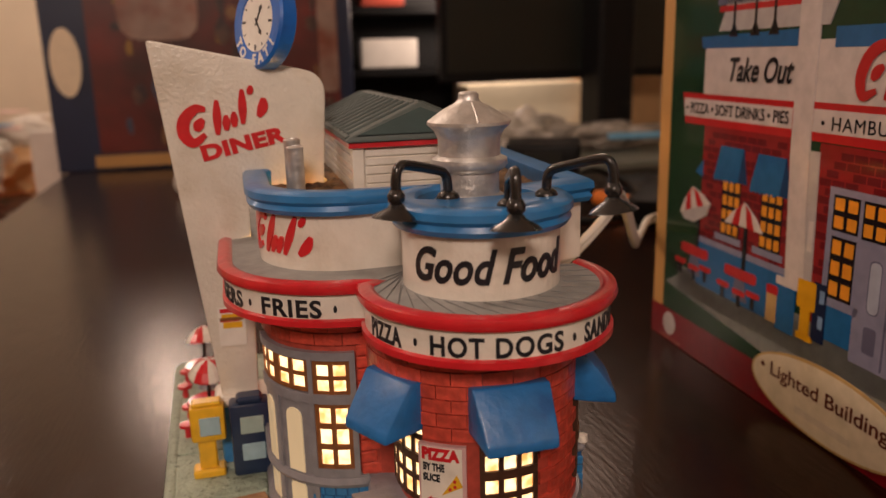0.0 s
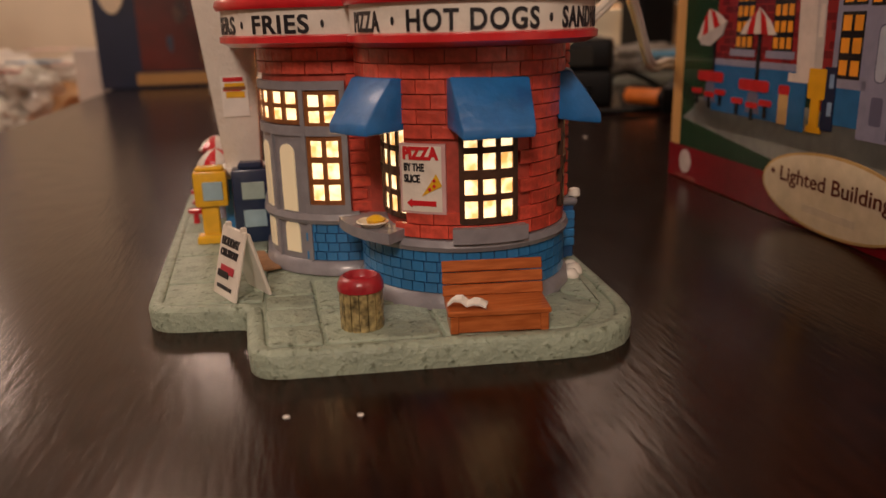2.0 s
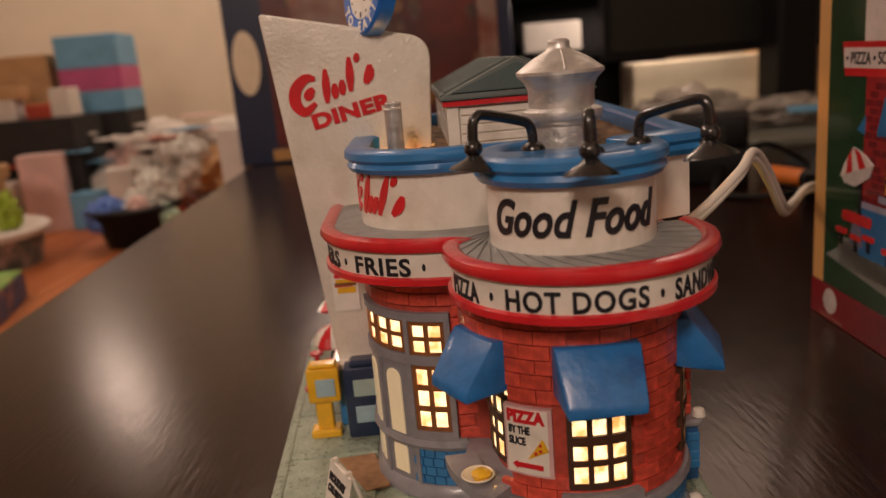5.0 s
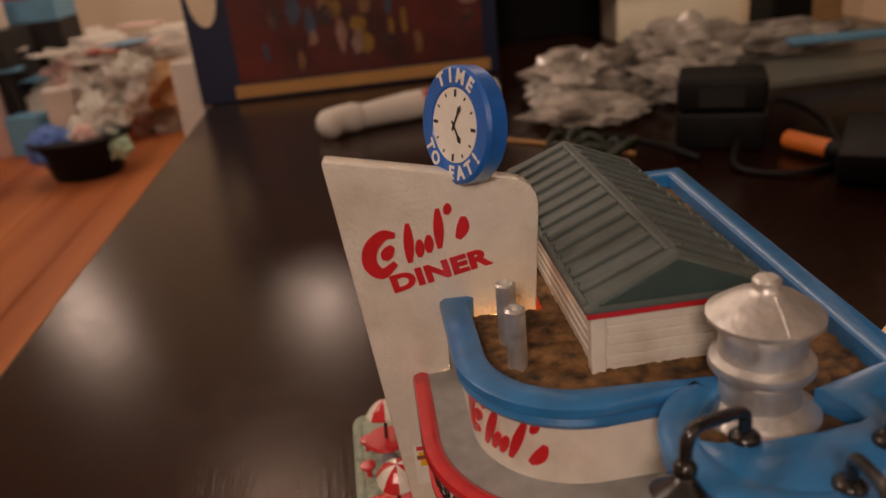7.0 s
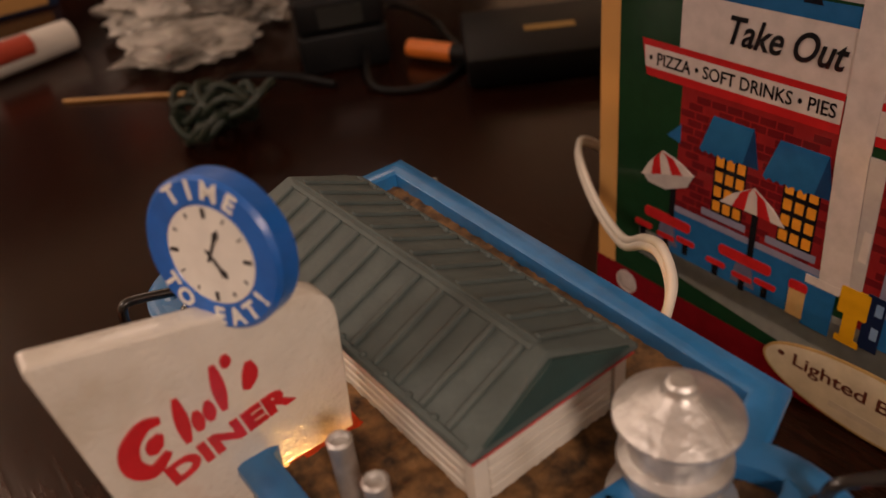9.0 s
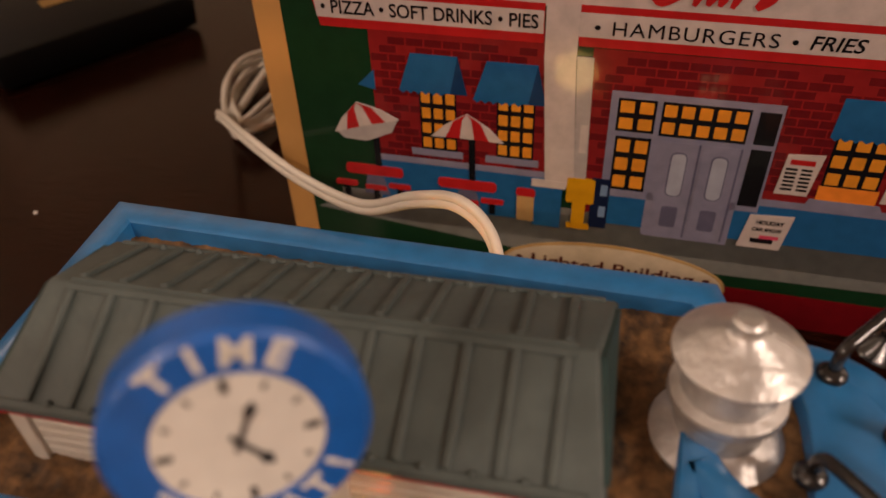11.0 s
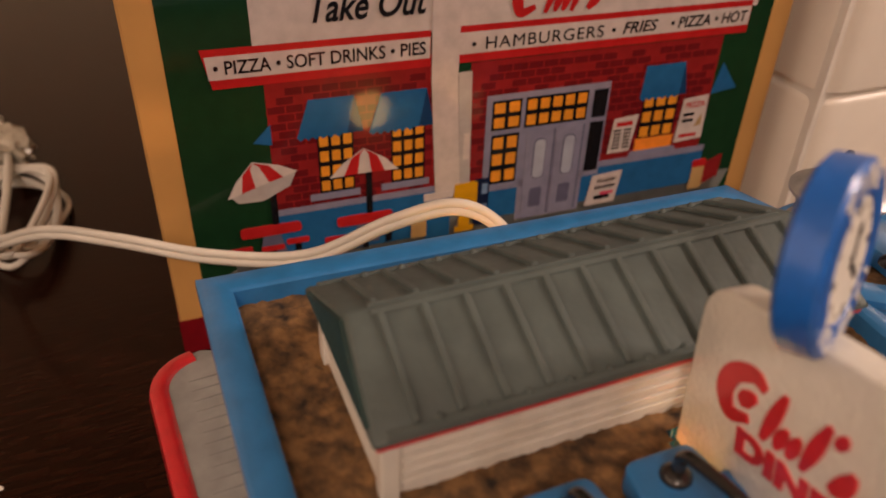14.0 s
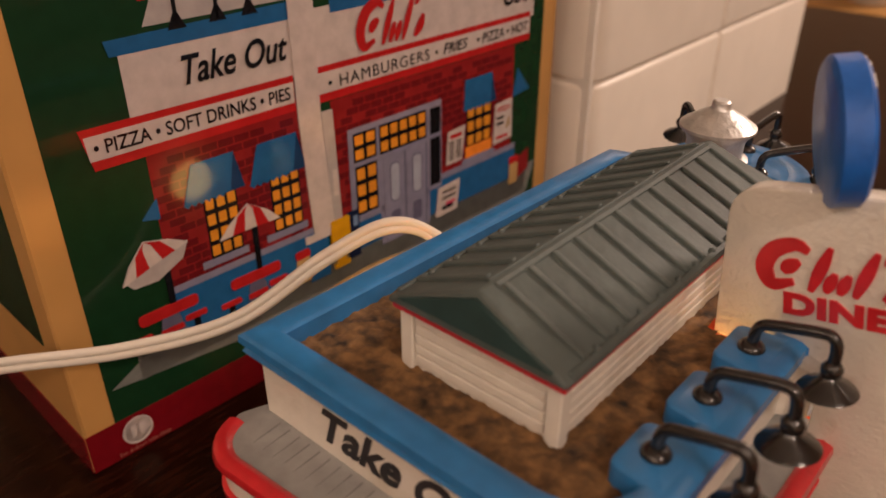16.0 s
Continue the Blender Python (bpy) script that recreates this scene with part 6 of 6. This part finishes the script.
plain_box("brown_parcel", 0.735, 0.90, 1.36, 1.50, 0.0, 0.125, M_CLUT[3], "brown cardboard parcel behind the monitor", "box")
lump("plastic_bag", (0.62, 1.10, 0.012), (0.12, 0.06, 0.022), M_PLASTIC, "crumpled clear plastic bag lying on the table", "plastic bag", 40, 0.5, 4, 3.5, "plastic bags on the table")
plain_box("blue_folder", 0.60, 0.80, 0.985, 1.01, 0.035, 0.045, M_CLUT[2], "thin blue strip of folder on the clutter", "folder", -8)
shelf = thing("desk_shelf", "black desk shelf with a bright white device", "shelf")
part("side", box_bm(0.225, 0.240, 1.46, 1.60, 0.0, 0.50), M_CHAR, shelf)
part("board", box_bm(0.225, 0.60, 1.46, 1.60, 0.140, 0.155), M_CHAR, shelf)
part("board", box_bm(0.225, 0.60, 1.46, 1.60, 0.265, 0.280), M_CHAR, shelf)
part("back", box_bm(0.225, 0.60, 1.595, 1.61, 0.0, 0.50), M_CHAR, shelf)
plain_box("white_carton", 0.265, 0.385, 1.47, 1.53, 0.156, 0.215, M_CLUT[0], "white carton lying on the desk shelf", "box")
plain_box("red_carton", 0.27, 0.36, 1.47, 1.53, 0.2805, 0.335, M_CLUT[6], "red carton standing on the desk shelf", "box")

# side bench with clutter beyond the table edge
sb = thing("side_bench", "low dark wooden bench loaded with clutter", "bench")
part("top", box_bm(-1.70, -0.50, 2.18, 2.95, -0.32, -0.28, 0.004), M_CLUT[7], sb)
for x in (-1.65, -0.58):
    for y in (2.22, 2.86):
        part("leg", box_bm(x, x + 0.05, y, y + 0.05, -0.74, -0.32, 0.004), M_CLUT[7], sb)
old = set(bpy.data.objects)
GB = "boxes on the side bench"
plain_box("tan_carton", -1.10, -0.93, 1.95, 2.15, -0.20, 0.26, M_CLUT[3], "tall tan cardboard carton on the bench", "box", 6, group=GB)
plain_box("dark_case", -1.02, -0.80, 1.78, 1.94, -0.20, 0.10, M_CLUT[5], "dark fabric case on the bench", "case", -4)
for z0, z1, k, nm in ((-0.20, 0.10, 5, "dark"), (0.10, 0.155, 2, "sky-blue"), (0.156, 0.215, 1, "pink"), (0.216, 0.30, 2, "sky-blue")):
    plain_box("flat_carton", -0.90, -0.74, 1.96, 2.14, z0, z1, M_CLUT[k], nm + " flat carton in a stack on the bench", "box", 3, group=GB)
for k, (x, y, z, sx, sy, sz, c) in enumerate(((-0.66, 1.98, -0.20, 0.14, 0.12, 0.13, 0), (-0.55, 2.10, -0.20, 0.12, 0.12, 0.12, 0), (-0.75, 1.86, -0.20, 0.13, 0.08, 0.09, 0), (-0.50, 1.90, -0.20, 0.09, 0.08, 0.07, 0), (-0.62, 1.82, -0.20, 0.08, 0.06, 0.05, 8))):
    lump("crumpled_cloth", (x, y, z), (sx, sy, sz), M_CLUT[c], "crumpled light-coloured cloth lying on the bench", "cloth", 60 + 7 * k, 0.45, 4, 2.6, "heaps on the side bench")
for k in range(26):
    x, y = rng.uniform(-1.0, -0.45), rng.uniform(1.77, 1.98)
    plain_box("paper_sheet", x - 0.05, x + 0.05, y - 0.035, y + 0.035, -0.03 + 0.004 * k, -0.027 + 0.004 * k, M_CLUT[(0, 8, 0, 2, 0, 6, 0, 0)[k % 8]], "loose paper sheet lying on the heap", "paper", rng.uniform(0, 180), 0.001, "papers on the heap")

for k in range(10):
    x, y = rng.uniform(-1.05, -0.46), rng.uniform(1.78, 2.2)
    lump("crumpled_cloth", (x, y, -0.20 + rng.uniform(0.02, 0.14)), (rng.uniform(0.05, 0.10), 0.06, rng.uniform(0.03, 0.06)), M_CLUT[(0, 8, 3, 0, 2, 0, 8, 0, 4, 0)[k]],
         "crumpled light-coloured cloth lying on the bench", "cloth", 130 + 9 * k, 0.45, 3, 2.6, "heaps on the side bench")
for k, (x, y, z, w, h, c) in enumerate(((-1.00, 1.84, 0.1005, 0.09, 0.05, 0), (-0.90, 1.85, 0.1005, 0.07, 0.035, 6), (-0.84, 1.84, 0.1005, 0.05, 0.07, 0), (-0.97, 1.85, 0.1510, 0.06, 0.03, 3),
                                                (-1.00, 1.74, -0.2000, 0.12, 0.16, 0), (-0.88, 1.74, -0.2000, 0.10, 0.22, 8), (-0.78, 1.74, -0.2000, 0.08, 0.12, 2), (-0.70, 1.74, -0.2000, 0.06, 0.17, 0), (-0.61, 1.73, -0.2000, 0.09, 0.13, 6))):
    plain_box("small_carton", x - w / 2, x + w / 2, y - 0.03, y + 0.03, z, z + h, M_CLUT[c], "small light-coloured carton among the clutter on the bench", "box", 17 * math.sin(3 * k), group=GB)
FAR = Matrix.Translation((0.028, -0.185, 0.163)) @ Matrix.Scale(1.22, 4) @ Matrix.Translation((-0.028, 0.185, -0.163))
for ob in set(bpy.data.objects) - old:
    ob.data.transform(FAR)

# low orange wooden bench beside the table with a pail, basin, pot and boxes
lb = thing("low_bench", "wide low bench of orange-brown wood beside the table", "bench")
for i in range(9):
    x1 = -0.312 - 0.15 * i
    part("board", box_bm(x1 - 0.148, x1, 0.10, 2.22, -0.27, -0.24, 0.002), M_FLOOR, lb)
for x in (-0.40, -1.62):
    for y in (0.16, 2.12):
        part("leg", box_bm(x, x + 0.06, y, y + 0.06, -0.74, -0.27, 0.003), M_FLOOR, lb)
st = thing("round_pail", "black tapered pail standing on the orange bench", "pail")
part("wall", lathe([(0.0001, -0.24), (0.080, -0.24), (0.112, -0.146), (0.106, -0.146), (0.076, -0.232), (0.0001, -0.232)], 32, None, (-0.72, 1.85, 0)), M_CHAR, st, "", 40)
part("rim", lathe([(0.110, -0.150), (0.121, -0.149), (0.122, -0.142), (0.117, -0.139), (0.106, -0.141)], 32, None, (-0.72, 1.85, 0)), M_CHAR, st, "rolled black rim", 40)
lump("blue_cloth", (-0.785, 1.83, -0.20), (0.052, 0.055, 0.045), mat("blue_cloth", (0.10, 0.20, 0.55), 0.7, grain=0.15, scale=30), "crumpled blue cloth in the pail", "cloth", 90)
cb = thing("crumpled_bag", "white bag printed pink and green leaning from the pail", "plastic bag")
M_BAGW = mat("bag_white", (0.66, 0.66, 0.60), 0.25, grain=0.15, scale=25, bump=0.7, bscale=40)
for k, (dx, dy, dz, r, m) in enumerate(((0.0, 0.0, -0.17, 0.058, M_BAGW), (0.035, 0.04, -0.115, 0.055, M_BAGW), (0.075, 0.09, -0.065, 0.058, M_PLASTIC), (0.105, 0.13, -0.03, 0.045, M_BAGW),
                                          (0.01, -0.045, -0.135, 0.024, M_CLUT[8]), (0.075, -0.03, -0.17, 0.028, mat("mint_film", (0.42, 0.62, 0.46), 0.3, grain=0.15, scale=30)))):
    bm = bmesh.new()
    bmesh.ops.create_icosphere(bm, subdivisions=4, radius=1.0)
    for v in bm.verts:
        p = v.co.copy()
        v.co = Vector((-0.70 + dx, 1.84 + dy, dz)) + p * r * (1 + 0.45 * noise.noise(p * 2.4 + Vector((k * 3.1, 0, 0))) + 0.25 * abs(noise.noise(p * 6 + Vector((0, k * 2.0, 0)))))
    part("fold", bm, m, cb, "", 25)
bs = thing("white_basin", "white-rimmed oval basin with speckled side on the bench", "basin")
BC = (-1.07, 1.70, 0)
part("side", lathe([(0.0001, -0.24), (0.150, -0.24), (0.165, -0.165), (0.0001, -0.165)], 36, None, BC), mat("speckled_side", (0.10, 0.12, 0.11), 0.5, grain=0.3, scale=30, dark=(0.42, 0.30, 0.26), dscale=22, damount=0.5), bs, "dark speckled side", 40)
part("rim", lathe([(0.0001, -0.165), (0.176, -0.165), (0.182, -0.150), (0.174, -0.142), (0.0001, -0.146)], 36, None, BC), M_CLUT[0], bs, "thick white rim", 40)
pt = thing("clay_pot", "tan clay pot standing on the white basin", "plant pot")
part("pot", lathe([(0.0001, -0.142), (0.085, -0.142), (0.104, -0.03), (0.112, -0.03), (0.116, 0.0), (0.106, 0.002), (0.098, -0.02), (0.0001, -0.022)], 36, None, (-1.08, 1.72, 0)), M_CLUT[3], pt, "", 40)
lump("leaf_clump", (-1.05, 1.70, -0.022), (0.05, 0.05, 0.035), mat("sage_leaf", (0.34, 0.40, 0.24), 0.5, grain=0.4, scale=60, dark=(0.62, 0.60, 0.50), dscale=50, damount=0.5), "pale green leafy clump in the pot", "plant", 44, 0.7)
lump("lime_toy", (-0.945, 1.655, -0.142), (0.026, 0.026, 0.045), M_CLUT[4], "lime green plastic toy on the basin rim", "toy", 51, 0.5)
pc = thing("picture_carton", "flat printed carton with green top and blue side", "box")
part("body", place(box_bm(-0.14, 0.10, -0.10, 0.10, 0.0, 0.055, 0.002), pose(-0.87, 1.26, -0.24, 0, 0, 12)), mat("blue_print", (0.03, 0.06, 0.16), 0.5, grain=0.4, scale=30, dark=(0.35, 0.16, 0.14), dscale=26, damount=0.5), pc)
part("cover", place(box_bm(-0.139, 0.099, -0.099, 0.099, 0.0555, 0.060, 0.001), pose(-0.87, 1.26, -0.24, 0, 0, 12)), mat("green_print", (0.20, 0.40, 0.08), 0.5, grain=0.2, scale=20, dark=(0.62, 0.40, 0.10), dscale=16, damount=0.5), pc, "green and orange cover")
plain_box("white_leaflet", -0.345, -0.300, 1.30, 1.33, -0.74, 0.07, M_CLUT[0], "pale upright carton beside the table end", "box")

# counter beyond the block wall
ctr = thing("wall_shelf", "warm wooden shelf with a white dish beyond the wall", "shelf")
part("board", box_bm(0.05, 0.75, -1.45, -1.20, -0.10, -0.06, 0.004), M_KRAFT, ctr)
for x in (0.08, 0.70):
    part("support", box_bm(x, x + 0.03, -1.44, -1.22, -0.74, -0.10, 0.002), M_KRAFT, ctr)
part("dish", lathe([(0.04, -0.06), (0.09, 0.02), (0.085, 0.03), (0.0001, -0.03)], 28, None, (0.36, -1.30, 0)), M_CLUT[0], ctr, "", 40)
